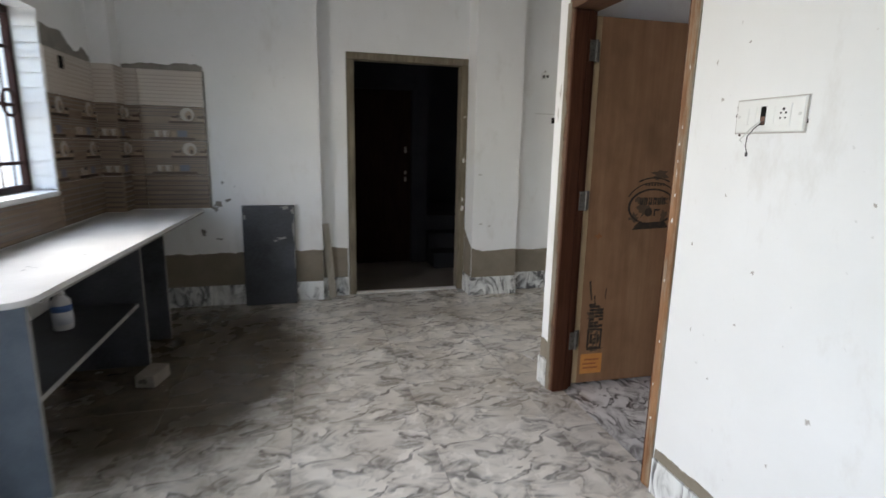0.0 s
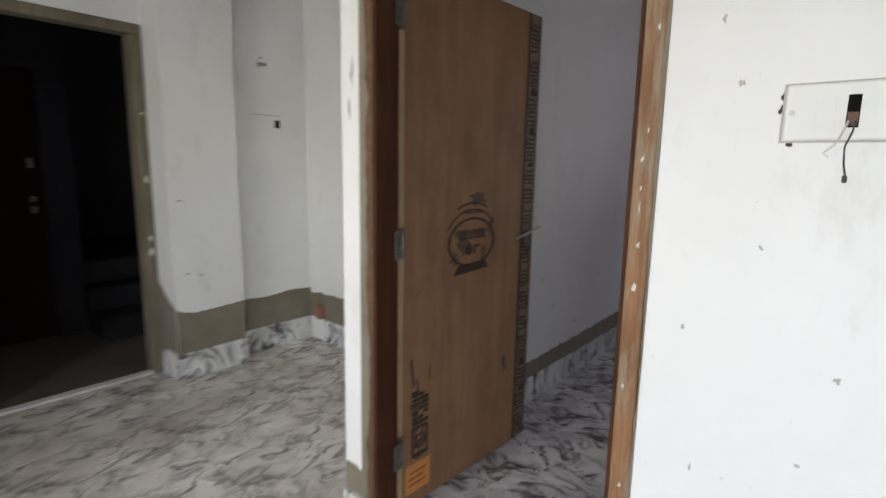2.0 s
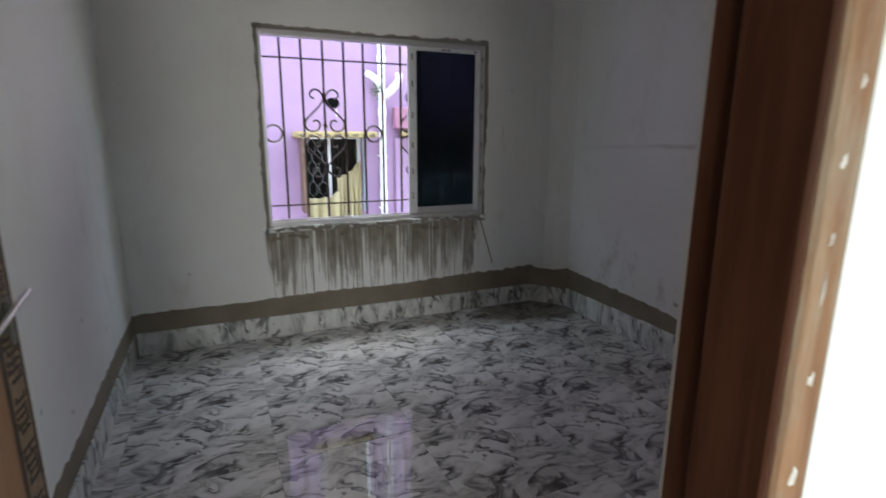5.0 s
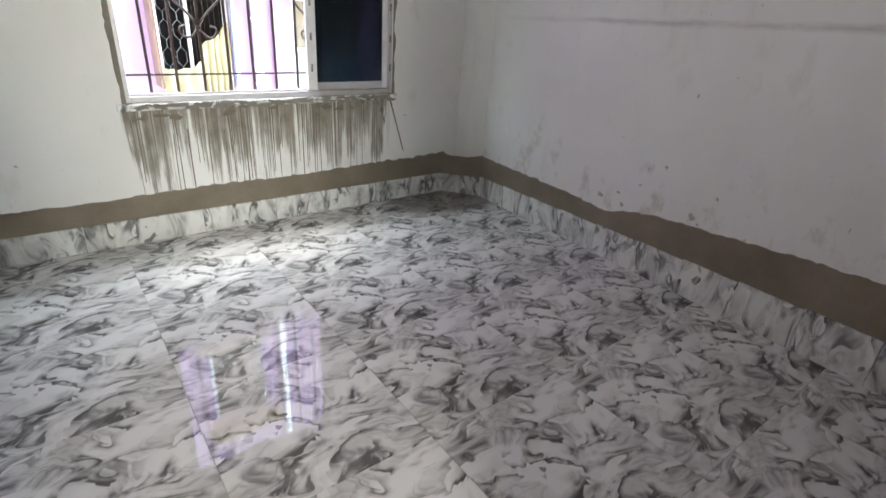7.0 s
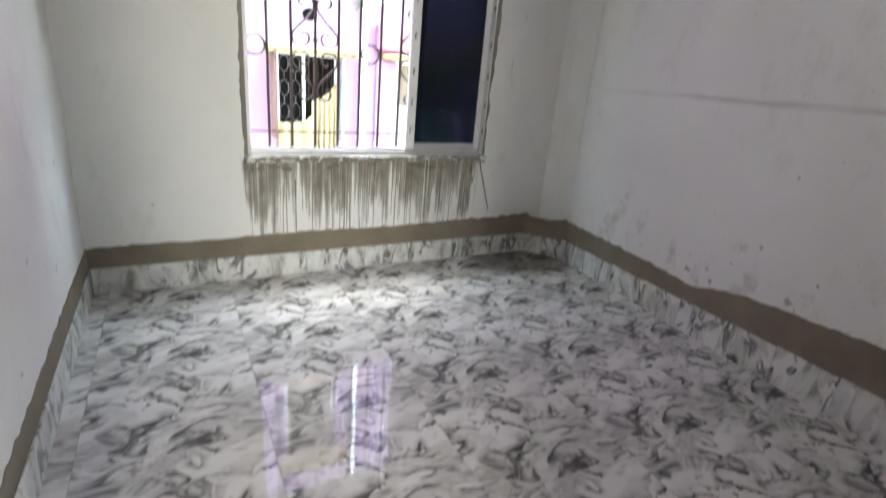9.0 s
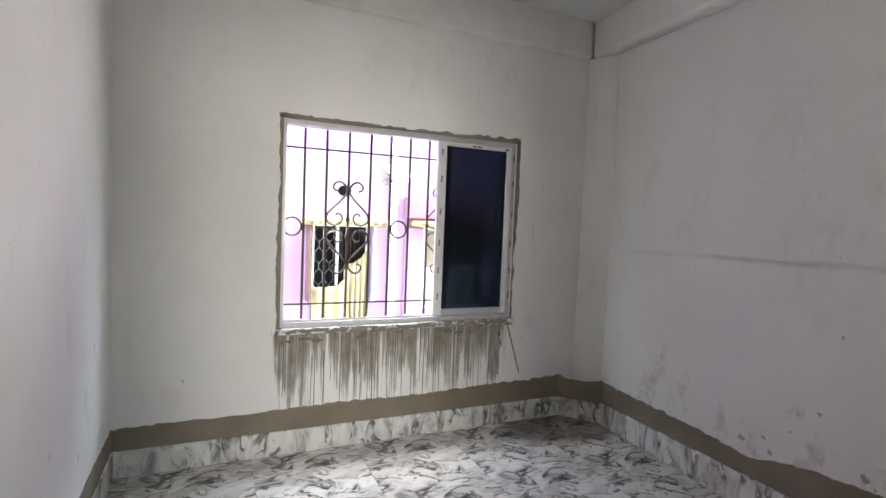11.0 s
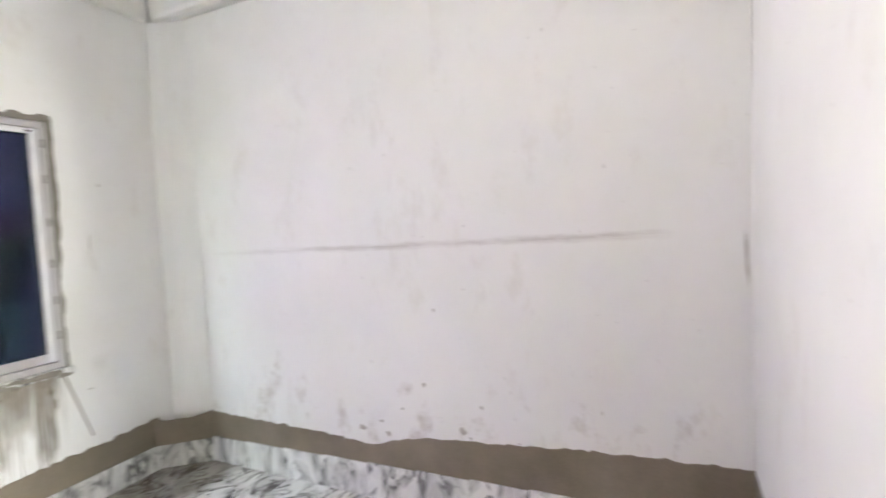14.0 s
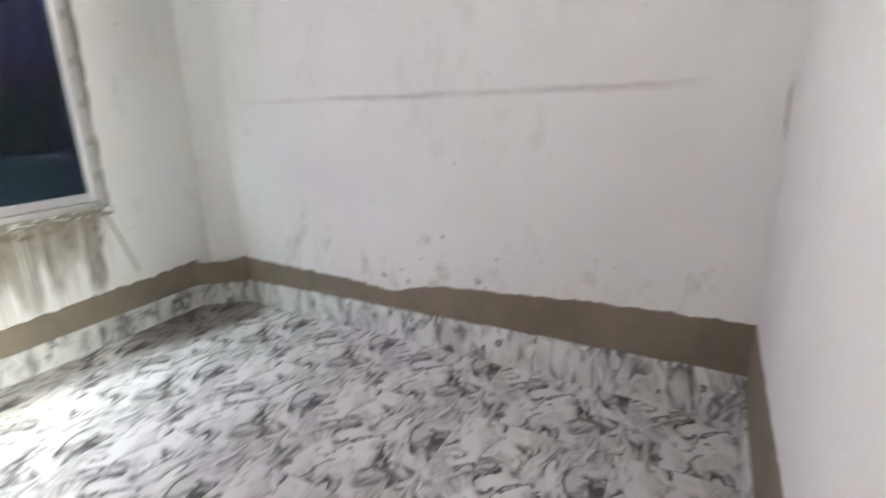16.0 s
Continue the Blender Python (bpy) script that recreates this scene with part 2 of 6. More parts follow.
SLURRY = putty("putty_with_slurry", (0.74, 0.74, 0.72), (0.82, 0.82, 0.81), (0.50, 0.46, 0.40), slurry_layer)
SCRAPED = putty("putty_with_scrape", (0.74, 0.74, 0.72), (0.82, 0.82, 0.81), (0.50, 0.46, 0.40), scrape_layer)
SPLASHED = putty("putty_with_splashes", (0.74, 0.74, 0.72), (0.82, 0.82, 0.81), (0.50, 0.46, 0.40), splash_layer)
PUTTY = putty("putty_wall", (0.74, 0.74, 0.72), (0.82, 0.82, 0.81), (0.50, 0.46, 0.40))
CEILING = putty("putty_ceiling", (0.72, 0.72, 0.70), (0.80, 0.80, 0.785), (0.50, 0.48, 0.45))
# grey chosen to weaken bounced light; the hall ceiling is never seen
DIM_CEILING = mottled("raw_plaster_ceiling", (0.26, 0.255, 0.245), (0.36, 0.35, 0.335), 2.5, 90, 0.85, 0.3)
CEMENT = mottled("cement_plaster", (0.175, 0.148, 0.11), (0.265, 0.228, 0.178), 5, 120, 0.85, 0.5)
CEMENT_DARK = mottled("cement_grout", (0.16, 0.145, 0.125), (0.27, 0.25, 0.22), 12, 140, 0.85, 0.6)
CEMENT_DRIP = mottled("dried_slurry", (0.14, 0.12, 0.092), (0.25, 0.22, 0.18), 12, 140, 0.85, 0.4)
GROUT = mottled("tile_grout", (0.34, 0.335, 0.32), (0.46, 0.45, 0.43), 8, 120, 0.85, 0.2)
# the last tuple places slurry dirt plus the counter's shade, put in the colour
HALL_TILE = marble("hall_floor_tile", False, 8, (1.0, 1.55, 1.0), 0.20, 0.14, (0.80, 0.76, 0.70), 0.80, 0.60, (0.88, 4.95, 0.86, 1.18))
ROOM_TILE = marble("bedroom_floor_tile", False, 8, (1.6, 1.05, 1.0), 0.006, 0.03, (0.75, 0.745, 0.74), 1.0, 0.12, (6.14, 1.38, 0.32, 0.52, 0.72))
SKIRT_TILE = marble("skirting_tile", True, 14, (1.6, 1.6, 0.75), 0.10, 0.10, (0.78, 0.79, 0.77), 0.95)
GRANITE = mottled("grey_granite", (0.055, 0.074, 0.098), (0.12, 0.148, 0.185), 7, 160, 0.42, 0.12)
GRANITE_TOP = mottled("dusty_granite_top", (0.56, 0.56, 0.555), (0.70, 0.70, 0.69), 5, 120, 0.45, 0.1)
DUSTY_EDGE = mottled("dusty_edge", (0.22, 0.22, 0.21), (0.36, 0.35, 0.33), 12, 160, 0.8, 0.2)
SLAB = mottled("dusty_black_slab", (0.006, 0.007, 0.009), (0.085, 0.09, 0.10), 2.6, 60, 0.5, 0.1)
FRAME_WOOD = wood("raw_door_frame", (0.18, 0.085, 0.042), (0.33, 0.175, 0.09), 2, 0.6, 14.0, 0.2)
fn, fl, fb = nodes_of(FRAME_WOOD)
raw = fb.inputs["Base Color"].links[0].from_socket
smear = ramp_node(FRAME_WOOD, noise_node(FRAME_WOOD, place(FRAME_WOOD, (30, 30, 4.5)), 1.0, 6, 0.7), [(0.46, (0, 0, 0)), (0.62, (0.62, 0.62, 0.62))])
raw = mix_node(FRAME_WOOD, smear, raw, (0.33, 0.28, 0.21))
fl.new(raw, fb.inputs["Base Color"])
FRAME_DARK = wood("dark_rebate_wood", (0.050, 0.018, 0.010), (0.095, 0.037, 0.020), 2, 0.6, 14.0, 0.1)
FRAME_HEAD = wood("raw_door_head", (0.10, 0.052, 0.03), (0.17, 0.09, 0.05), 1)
MAIN_FRAME = wood("cement_smeared_frame", (0.12, 0.098, 0.066), (0.24, 0.205, 0.15), 2, 0.8)
PLY = wood("plywood_face", (0.265, 0.140, 0.077), (0.34, 0.190, 0.108), 2, 0.55, 3.0, 0.18)
pn, pl, pb = nodes_of(PLY)
veneer = pb.inputs["Base Color"].links[0].from_socket
rays = ramp_node(PLY, noise_node(PLY, place(PLY, (26, 26, 1.6)), 1.0, 5, 0.65, 0.5), [(0.38, (0, 0, 0)), (0.66, (0.4, 0.4, 0.4))])
veneer = mix_node(PLY, rays, veneer, (0.17, 0.09, 0.045))
rubbed = ramp_node(PLY, noise_node(PLY, place(PLY, (1, 1, 0.6)), 4.2, 6, 0.66), [(0.50, (0, 0, 0)), (0.74, (0.38, 0.38, 0.38))])
veneer = mix_node(PLY, rubbed, veneer, (0.12, 0.066, 0.036))
pl.new(veneer, pb.inputs["Base Color"])
LIPPING = wood("pale_lipping", (0.36, 0.25, 0.14), (0.50, 0.37, 0.22), 2, 0.6)
STRIP = mottled("printed_strip", (0.13, 0.08, 0.048), (0.27, 0.185, 0.12), 30, 150, 0.6, 0.1)
INK = mottled("black_stencil_ink", (0.010, 0.008, 0.006), (0.065, 0.040, 0.024), 42, 200, 0.7, 0.05)
INK_SOFT = mottled("smudged_ink", (0.07, 0.045, 0.028), (0.13, 0.08, 0.048), 30, 200, 0.7, 0.05)
ORANGE = mottled("orange_label", (0.50, 0.19, 0.04), (0.62, 0.26, 0.07), 14, 120, 0.55, 0.05)
ORANGE_INK = material("label_print", 0.6, color=(0.30, 0.09, 0.03))
STEEL = mottled("dull_steel", (0.10, 0.092, 0.082), (0.22, 0.205, 0.18), 40, 200, 0.5, 0.1, 0.7)
BRIGHT_STEEL = mottled("bright_steel", (0.55, 0.54, 0.52), (0.70, 0.69, 0.67), 40, 200, 0.3, 0.05, 0.9)
IRON = mottled("brown_painted_iron", (0.035, 0.022, 0.018), (0.07, 0.042, 0.034), 20, 150, 0.5, 0.15)
RED_OXIDE = mottled("red_oxide_frame", (0.022, 0.009, 0.007), (0.045, 0.019, 0.014), 12, 150, 0.6, 0.15, spec=0.15)
PLASTIC = material("white_switch_plastic", 0.18, color=(0.80, 0.80, 0.77))
PLASTIC_GREY = material("grey_switch_plastic", 0.3, color=(0.60, 0.60, 0.57))
# flat black patches of this paint the shade inside open holes
BLACK = material("black_void", 0.9, color=(0.007, 0.007, 0.007), spec=0.1)
COPPER_DARK = mottled("box_inside", (0.10, 0.05, 0.035), (0.22, 0.12, 0.09), 60, 200, 0.7, 0.1)
WIRE = material("dark_wire", 0.5, color=(0.045, 0.04, 0.045))
WIRE_GREEN = material("green_wire", 0.45, color=(0.10, 0.20, 0.08))
ALU = mottled("aluminium_frame", (0.50, 0.49, 0.50), (0.62, 0.61, 0.62), 10, 150, 0.38, 0.06, 0.5)
TAPE = mottled("protective_tape", (0.62, 0.62, 0.64), (0.74, 0.74, 0.76), 20, 150, 0.55, 0.05)
PINK = mottled("pink_house_paint", (0.31, 0.19, 0.32), (0.38, 0.25, 0.39), 1.2, 60, 0.8, 0.2)
PINK_DARK = mottled("deep_pink_paint", (0.30, 0.13, 0.20), (0.36, 0.17, 0.25), 1.2, 60, 0.8, 0.2)
LEDGE = mottled("weathered_yellow_ledge", (0.28, 0.20, 0.07), (0.42, 0.33, 0.16), 4, 50, 0.85, 0.3)
CLOTH = mottled("yellow_cloth", (0.31, 0.255, 0.135), (0.40, 0.345, 0.215), 5, 200, 0.9, 0.3)
WHITE_PAINT = mottled("white_outdoor_paint", (0.66, 0.67, 0.68), (0.80, 0.80, 0.80), 2, 60, 0.7, 0.1)
GREY_ROOF = mottled("grey_roof", (0.20, 0.22, 0.22), (0.32, 0.34, 0.34), 3, 40, 0.7, 0.2)
PALE_PANE = mottled("dusty_pale_pane", (0.26, 0.29, 0.27), (0.36, 0.38, 0.35), 3, 40, 0.4, 0.05)
CURTAIN = mottled("tan_curtain", (0.20, 0.16, 0.12), (0.30, 0.25, 0.19), 5, 60, 0.9, 0.2)
BOX_PALE = mottled("dull_box_inside", (0.22, 0.22, 0.17), (0.34, 0.34, 0.27), 40, 200, 0.7, 0.1)
RUST = mottled("rusty_stain", (0.24, 0.09, 0.03), (0.32, 0.13, 0.05), 30, 200, 0.7, 0.05)
PVC = material("white_pipe", 0.4, color=(0.78, 0.78, 0.78))
MOULD = mottled("dark_mould", (0.07, 0.06, 0.045), (0.14, 0.12, 0.09), 30, 150, 0.9, 0.2)
# black cap colour in place of the shade inside the vent
VOID = material("unlit_hole", 1.0, color=(0.006, 0.006, 0.006), spec=0.0)
SHUTTER = mottled("brown_shutter_paint", (0.10, 0.055, 0.04), (0.17, 0.10, 0.075), 8, 120, 0.6, 0.15)
BLUE_PAINT = mottled("pale_blue_paint", (0.36, 0.46, 0.55), (0.46, 0.55, 0.62), 6, 120, 0.6, 0.1)
LEAF_GREEN = mottled("leaf_green", (0.05, 0.10, 0.025), (0.10, 0.17, 0.05), 20, 150, 0.6, 0.1)
SHADE_IN = mottled("dark_interior", (0.015, 0.014, 0.014), (0.03, 0.028, 0.027), 3, 40, 0.8, 0.1)
SOIL = mottled("bare_ground", (0.26, 0.23, 0.19), (0.40, 0.37, 0.32), 0.5, 12, 0.9, 0.3)
# lobby colours are lowered to paint its darkness, not the surfaces' own tone
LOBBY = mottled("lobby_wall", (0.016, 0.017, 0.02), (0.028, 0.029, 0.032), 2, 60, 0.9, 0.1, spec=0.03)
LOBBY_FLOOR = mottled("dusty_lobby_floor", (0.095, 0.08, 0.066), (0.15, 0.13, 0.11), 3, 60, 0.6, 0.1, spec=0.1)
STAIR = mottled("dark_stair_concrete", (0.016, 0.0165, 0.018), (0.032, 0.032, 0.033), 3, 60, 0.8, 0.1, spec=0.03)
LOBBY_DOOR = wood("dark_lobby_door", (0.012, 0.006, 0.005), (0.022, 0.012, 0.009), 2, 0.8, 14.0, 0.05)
BRICK = mottled("pale_dusty_brick", (0.20, 0.175, 0.15), (0.32, 0.285, 0.245), 14, 120, 0.9, 0.5)
BRICK_RED = mottled("red_brick", (0.26, 0.13, 0.085), (0.36, 0.20, 0.13), 14, 120, 0.9, 0.5)
BOARD = wood("offcut_board", (0.30, 0.27, 0.22), (0.44, 0.40, 0.34), 2, 0.7)
BOTTLE = material("white_bottle_plastic", 0.35, color=(0.62, 0.60, 0.57))
BOTTLE_BLUE = material("blue_bottle_label", 0.4, color=(0.06, 0.13, 0.32))
LABEL_PALE = material("pale_bottle_label", 0.5, color=(0.55, 0.56, 0.58))
STAIN = mottled("wall_grime", (0.36, 0.335, 0.30), (0.54, 0.515, 0.48), 20, 150, 0.8, 0.1)
PAINT_DRIP = mottled("dried_paint", (0.55, 0.52, 0.47), (0.72, 0.70, 0.66), 20, 150, 0.6, 0.2)

TILE_CREAM = mottled("cream_wall_tile", (0.48, 0.42, 0.36), (0.60, 0.54, 0.48), 3, 40, 0.16, 0.05, stretch=(1, 1, 14), per_piece=True)
TILE_BROWN = mottled("brown_wall_tile", (0.13, 0.09, 0.06), (0.30, 0.225, 0.165), 3, 40, 0.16, 0.05, stretch=(1, 1, 16), per_piece=True)
TILE_MID = mottled("taupe_wall_tile", (0.15, 0.108, 0.078), (0.29, 0.222, 0.168), 3, 40, 0.16, 0.05, stretch=(1, 1, 14), per_piece=True)
# shadow between the tile ribs, put into a line colour
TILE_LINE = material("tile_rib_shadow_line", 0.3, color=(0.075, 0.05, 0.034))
GLAZED = mottled("glazed_white_tile", (0.76, 0.76, 0.75), (0.84, 0.84, 0.83), 6, 80, 0.2, 0.05, spec=0.5)
CREAM_RIB_SHADE = material("cream_tile_groove", 0.3, color=(0.40, 0.34, 0.28))
PRINT_DARK = material("tile_print_brown", 0.2, color=(0.06, 0.035, 0.022))
PRINT_WHITE = material("tile_print_white", 0.18, color=(0.50, 0.455, 0.40))
PRINT_BLUE = material("tile_print_blue", 0.2, color=(0.15, 0.155, 0.19))
PRINT_TAN = material("tile_print_tan", 0.2, color=(0.34, 0.26, 0.19))

tinted = material("tinted_window_glass", 0.03, color=(0.011, 0.017, 0.034))
tn, tl, tb = nodes_of(tinted)
clear = tn.new("ShaderNodeBsdfTransparent")
clear.inputs["Color"].default_value = (0.335, 0.365, 0.385, 1)
blend = tn.new("ShaderNodeMixShader")
blend.inputs[0].default_value = 0.20
tl.new(clear.outputs[0], blend.inputs[1])
tl.new(tb.outputs[0], blend.inputs[2])
tl.new(blend.outputs[0], tn["Material Output"].inputs["Surface"])
TINTED = tinted

# ---- building helpers ----
PLACED = {}


def box(bm, x0, x1, y0, y1, z0, z1, m=None):
    vs = [bm.verts.new((x, y, z)) for x in (x0, x1) for y in (y0, y1) for z in (z0, z1)]
    for f in ((0, 1, 3, 2), (4, 6, 7, 5), (0, 4, 5, 1), (2, 3, 7, 6), (0, 2, 6, 4), (1, 5, 7, 3)):
        bm.faces.new([vs[i] for i in f])
    if m:
        for v in vs:
            v.co = m @ v.co
    return bm


def bevelled(x0, x1, y0, y1, z0, z1, r=0.004, m=None, seg=1):
    bm = box(bmesh.new(), x0, x1, y0, y1, z0, z1)
    bmesh.ops.bevel(bm, geom=bm.edges[:], offset=r, segments=seg, affect="EDGES", profile=0.6)
    if m:
        bm.transform(m)
    return bm


def prism(bm, outline, z0, z1):
    low = [bm.verts.new((x, y, z0)) for x, y in outline]
    top = [bm.verts.new((x, y, z1)) for x, y in outline]
    n = len(outline)
    for i in range(n):
        bm.faces.new((low[i], low[(i + 1) % n], top[(i + 1) % n], top[i]))
    bm.faces.new(top)
    bm.faces.new(low[::-1])
    return bm


def tube(bm, points, r, sides=6, closed=False):
    pts = [Vector(p) for p in points]
    rings = []
    n = len(pts)
    up = Vector((0.31, 0.17, 0.93))
    for i, p in enumerate(pts):
        a = pts[(i - 1) % n] if closed or i else p
        b = pts[(i + 1) % n] if closed or i < n - 1 else p
        d = (b - a).normalized()
        u = d.cross(up).normalized()
        w = d.cross(u)
        rings.append([bm.verts.new(p + r * (math.cos(k * math.tau / sides) * u + math.sin(k * math.tau / sides) * w)) for k in range(sides)])
    for i in range(n if closed else n - 1):
        A, B = rings[i], rings[(i + 1) % n]
        for k in range(sides):
            bm.faces.new((A[k], A[(k + 1) % sides], B[(k + 1) % sides], B[k]))
    if not closed:
        bm.faces.new(rings[0][::-1])
        bm.faces.new(rings[-1])
    return bm


def lathe(bm, profile, centre, sides=20):
    cx, cy, cz = centre
    rings = [[bm.verts.new((cx + r * math.cos(k * math.tau / sides), cy + r * math.sin(k * math.tau / sides), cz + z)) for k in range(sides)] for r, z in profile]
    for A, B in zip(rings, rings[1:]):
        for k in range(sides):
            bm.faces.new((A[k], A[(k + 1) % sides], B[(k + 1) % sides], B[k]))
    bm.faces.new(rings[0][::-1])
    bm.faces.new(rings[-1])
    return bm


def mesh_of(name, bm, mat):
    bmesh.ops.recalc_face_normals(bm, faces=bm.faces[:])
    me = bpy.data.meshes.new(name)
    bm.to_mesh(me)
    bm.free()
    if mat:
        me.materials.append(mat)
    return me


def part(name, bm, mat, parent, label="", kind=""):
    ob = new(name, mesh_of(name, bm, mat))
    ob.parent = parent
    if parent in PLACED:
        ob.matrix_parent_inverse = PLACED[parent].inverted()
    return tagged(ob, label, kind=kind)


def thing(name, x, y, z, label, category, group=""):
    ob = new(name)
    ob.empty_display_size = 0.1
    ob.matrix_basis = PLACED[ob] = Matrix.Translation((x, y, z))
    return tagged(ob, label, category, group)


def structure(name, bm, mat, label, category):
    return tagged(new(name, mesh_of(name, bm, mat)), label, category, kind="structure")


def smooth(ob):
    for p in ob.data.polygons:
        p.use_smooth = True
    return ob


def side(axis, at, out):
    """Maps (u, z, d) on a wall to the world: axis 'x' is a wall at x = at, 'y' one at y = at; out is the way that it faces."""
    if axis == "x":
        return lambda u, z, d: (at + out * d, u, z)
    return lambda u, z, d: (u, at + out * d, z)


def slanted(p, q):
    """The same for a wall that runs from p to q and faces to the left of that way; u counts metres from p."""
    p, q = Vector(p), Vector(q)
    along = (q - p).normalized()
    away = Vector((-along.y, along.x))
    return lambda u, z, d: (*(p + along * u + away * d), z)


def ragged(bm, on, u0, u1, z0, tops, depth, rough=0.012, step=0.02, seed=0):
    """A skim of plaster on a wall from z0 up to an uneven edge that runs through the heights in tops."""
    rng = random.Random(seed)
    n = max(2, int(abs(u1 - u0) / step))
    rows = []
    for i in range(n + 1):
        t = i / n
        k = t * (len(tops) - 1)
        j = min(int(k), len(tops) - 2)
        z = tops[j] + (tops[j + 1] - tops[j]) * (k - j)
        z += rough * (noise.noise((t * n * 0.33, seed * 7.1, 0.0)) + 0.6 * (rng.random() - 0.5))
        u = u0 + (u1 - u0) * t
        rows.append([bm.verts.new(on(u, z0, 0)), bm.verts.new(on(u, z0, depth)), bm.verts.new(on(u, z - 0.004, depth)), bm.verts.new(on(u, z, 0))])
    for A, B in zip(rows, rows[1:]):
        for k in range(3):
            bm.faces.new((A[k], B[k], B[k + 1], A[k + 1]))
    return bm


def blob(bm, on, u, z, ru, rz, depth, seed, sides=12):
    """A flat uneven patch on a wall."""
    rng = random.Random(seed)
    rim = []
    for k in range(sides):
        a, r = k * math.tau / sides, 0.35 + 0.8 * rng.random()
        rim.append(bm.verts.new(on(u + ru * r * math.cos(a), z + rz * r * math.sin(a), 0.0005)))
    mid = bm.verts.new(on(u, z, depth))
    for k in range(sides):
        bm.faces.new((rim[k], rim[(k + 1) % sides], mid))
    return bm


def patch(bm, on, outline, depth):
    """A flat plate with the given (u, z) outline on a wall."""
    low = [bm.verts.new(on(u, z, 0.0)) for u, z in outline]
    top = [bm.verts.new(on(u, z, depth)) for u, z in outline]
    n = len(outline)
    for k in range(n):
        bm.faces.new((low[k], low[(k + 1) % n], top[(k + 1) % n], top[k]))
    bm.faces.new(top)
    return bm


def rect(u0, u1, z0, z1):
    return [(u0, z0), (u1, z0), (u1, z1), (u0, z1)]


def disc(u, z, r, n=20, squash=1.0):
    return [(u + r * math.cos(k * math.tau / n), z + squash * r * math.sin(k * math.tau / n)) for k in range(n)]


def shifted(on, d0):
    return lambda u, z, d: on(u, z, d + d0)


# ---- plan ----
HALL_X, ROOM_X = 3.0, 3.15          # the two faces of the wall between hall and bedroom
WEST, SOUTH = 0.28, -1.3            # hall
NORTH, DOOR_N = 6.1, 6.2            # back wall of the hall, and the wall of the main door
LEFT, WIN_X = 4.245, 6.31           # bedroom: wall beside the door leaf, window wall
CEIL = 2.98
RIGHT_A, RIGHT_B = (WIN_X, 1.10), (ROOM_X, 1.25)   # bedroom: the wall that runs a little askew
D0, D1, DH = 3.20, 4.11, 2.06       # bedroom door, outside of the frame
M0, M1, MH = 2.064, 3.14, 2.10      # main door, outside of the frame
W0, W1, WZ0, WZ1 = 1.785, 3.392, 0.772, 2.03   # bedroom window, outside of the frame
TOP = CEIL + 0.12

bm = bmesh.new()
box(bm, HALL_X, ROOM_X, SOUTH, D0, 0, CEIL)
box(bm, HALL_X, ROOM_X, D0, D1, DH, CEIL)
box(bm, HALL_X, ROOM_X, D1, 4.215, 0, CEIL)
wall_door = structure("wall_door", bm, PUTTY, "white putty wall with an open bedroom doorway", "wall")

bm = prism(bmesh.new(), [(HALL_X, 4.217), (ROOM_X, 4.217), (ROOM_X + 0.005, LEFT), (WIN_X, LEFT), (WIN_X, LEFT + 0.12), (3.32, LEFT + 0.12)], 0, CEIL)
wall_left = structure("wall_left", bm, PUTTY, "white putty partition wall of the bedroom", "wall")

bm = bmesh.new()
box(bm, WIN_X, WIN_X + 0.2, 0.9, W0, 0, CEIL)
box(bm, WIN_X, WIN_X + 0.2, W1, LEFT + 0.12, 0, CEIL)
box(bm, WIN_X, WIN_X + 0.2, W0, W1, 0, 0.735)
box(bm, WIN_X, WIN_X + 0.2, W0, W1, WZ1, CEIL)
wall_window = structure("wall_window", bm, PUTTY, "white putty wall round the bedroom window", "wall")

bm = prism(bmesh.new(), [RIGHT_A, RIGHT_B, (ROOM_X, 1.05), (WIN_X, 0.9)], 0, CEIL)
wall_right = structure("wall_right", bm, PUTTY, "white putty bedroom wall with a grimy streak", "wall")

# plastered fillet in the far corner
bm = prism(bmesh.new(), [(WIN_X - 0.001, 1.19), (6.235, 1.150), (6.07, 1.1125), (WIN_X - 0.001, 1.1015)], 0.0, 2.71)
structure("wall_fillet", bm, PUTTY, "white putty fillet in the room corner", "wall")

# ring beams under the bedroom ceiling, with softly rounded lower edges
bm = bmesh.new()
section = [(0.001, CEIL), (0.03, CEIL), (0.03, 2.745), (0.027, 2.728), (0.018, 2.716), (0.001, 2.708)]
ends = [[bm.verts.new((WIN_X - d, y, z)) for d, z in section] for y in (1.2, LEFT)]
for k in range(len(section)):
    bm.faces.new((ends[0][k], ends[0][(k + 1) % 6], ends[1][(k + 1) % 6], ends[1][k]))
bm.faces.new(ends[0])
bm.faces.new(ends[1][::-1])
structure("trim_beam_window", bm, PUTTY, "white plastered beam above the window", "beam")
bm = bmesh.new()
section = [(0.002, CEIL), (0.08, CEIL), (0.08, 2.75), (0.074, 2.726), (0.058, 2.712), (0.002, 2.708)]
ends = [[bm.verts.new((x, y + d, z)) for d, z in section] for x, y in ((WIN_X - 0.032, 1.102), (ROOM_X, 1.252))]
for k in range(len(section)):
    bm.faces.new((ends[0][k], ends[0][(k + 1) % 6], ends[1][(k + 1) % 6], ends[1][k]))
bm.faces.new(ends[0])
bm.faces.new(ends[1][::-1])
structure("trim_beam_right", bm, PUTTY, "white plastered beam under the ceiling", "beam")

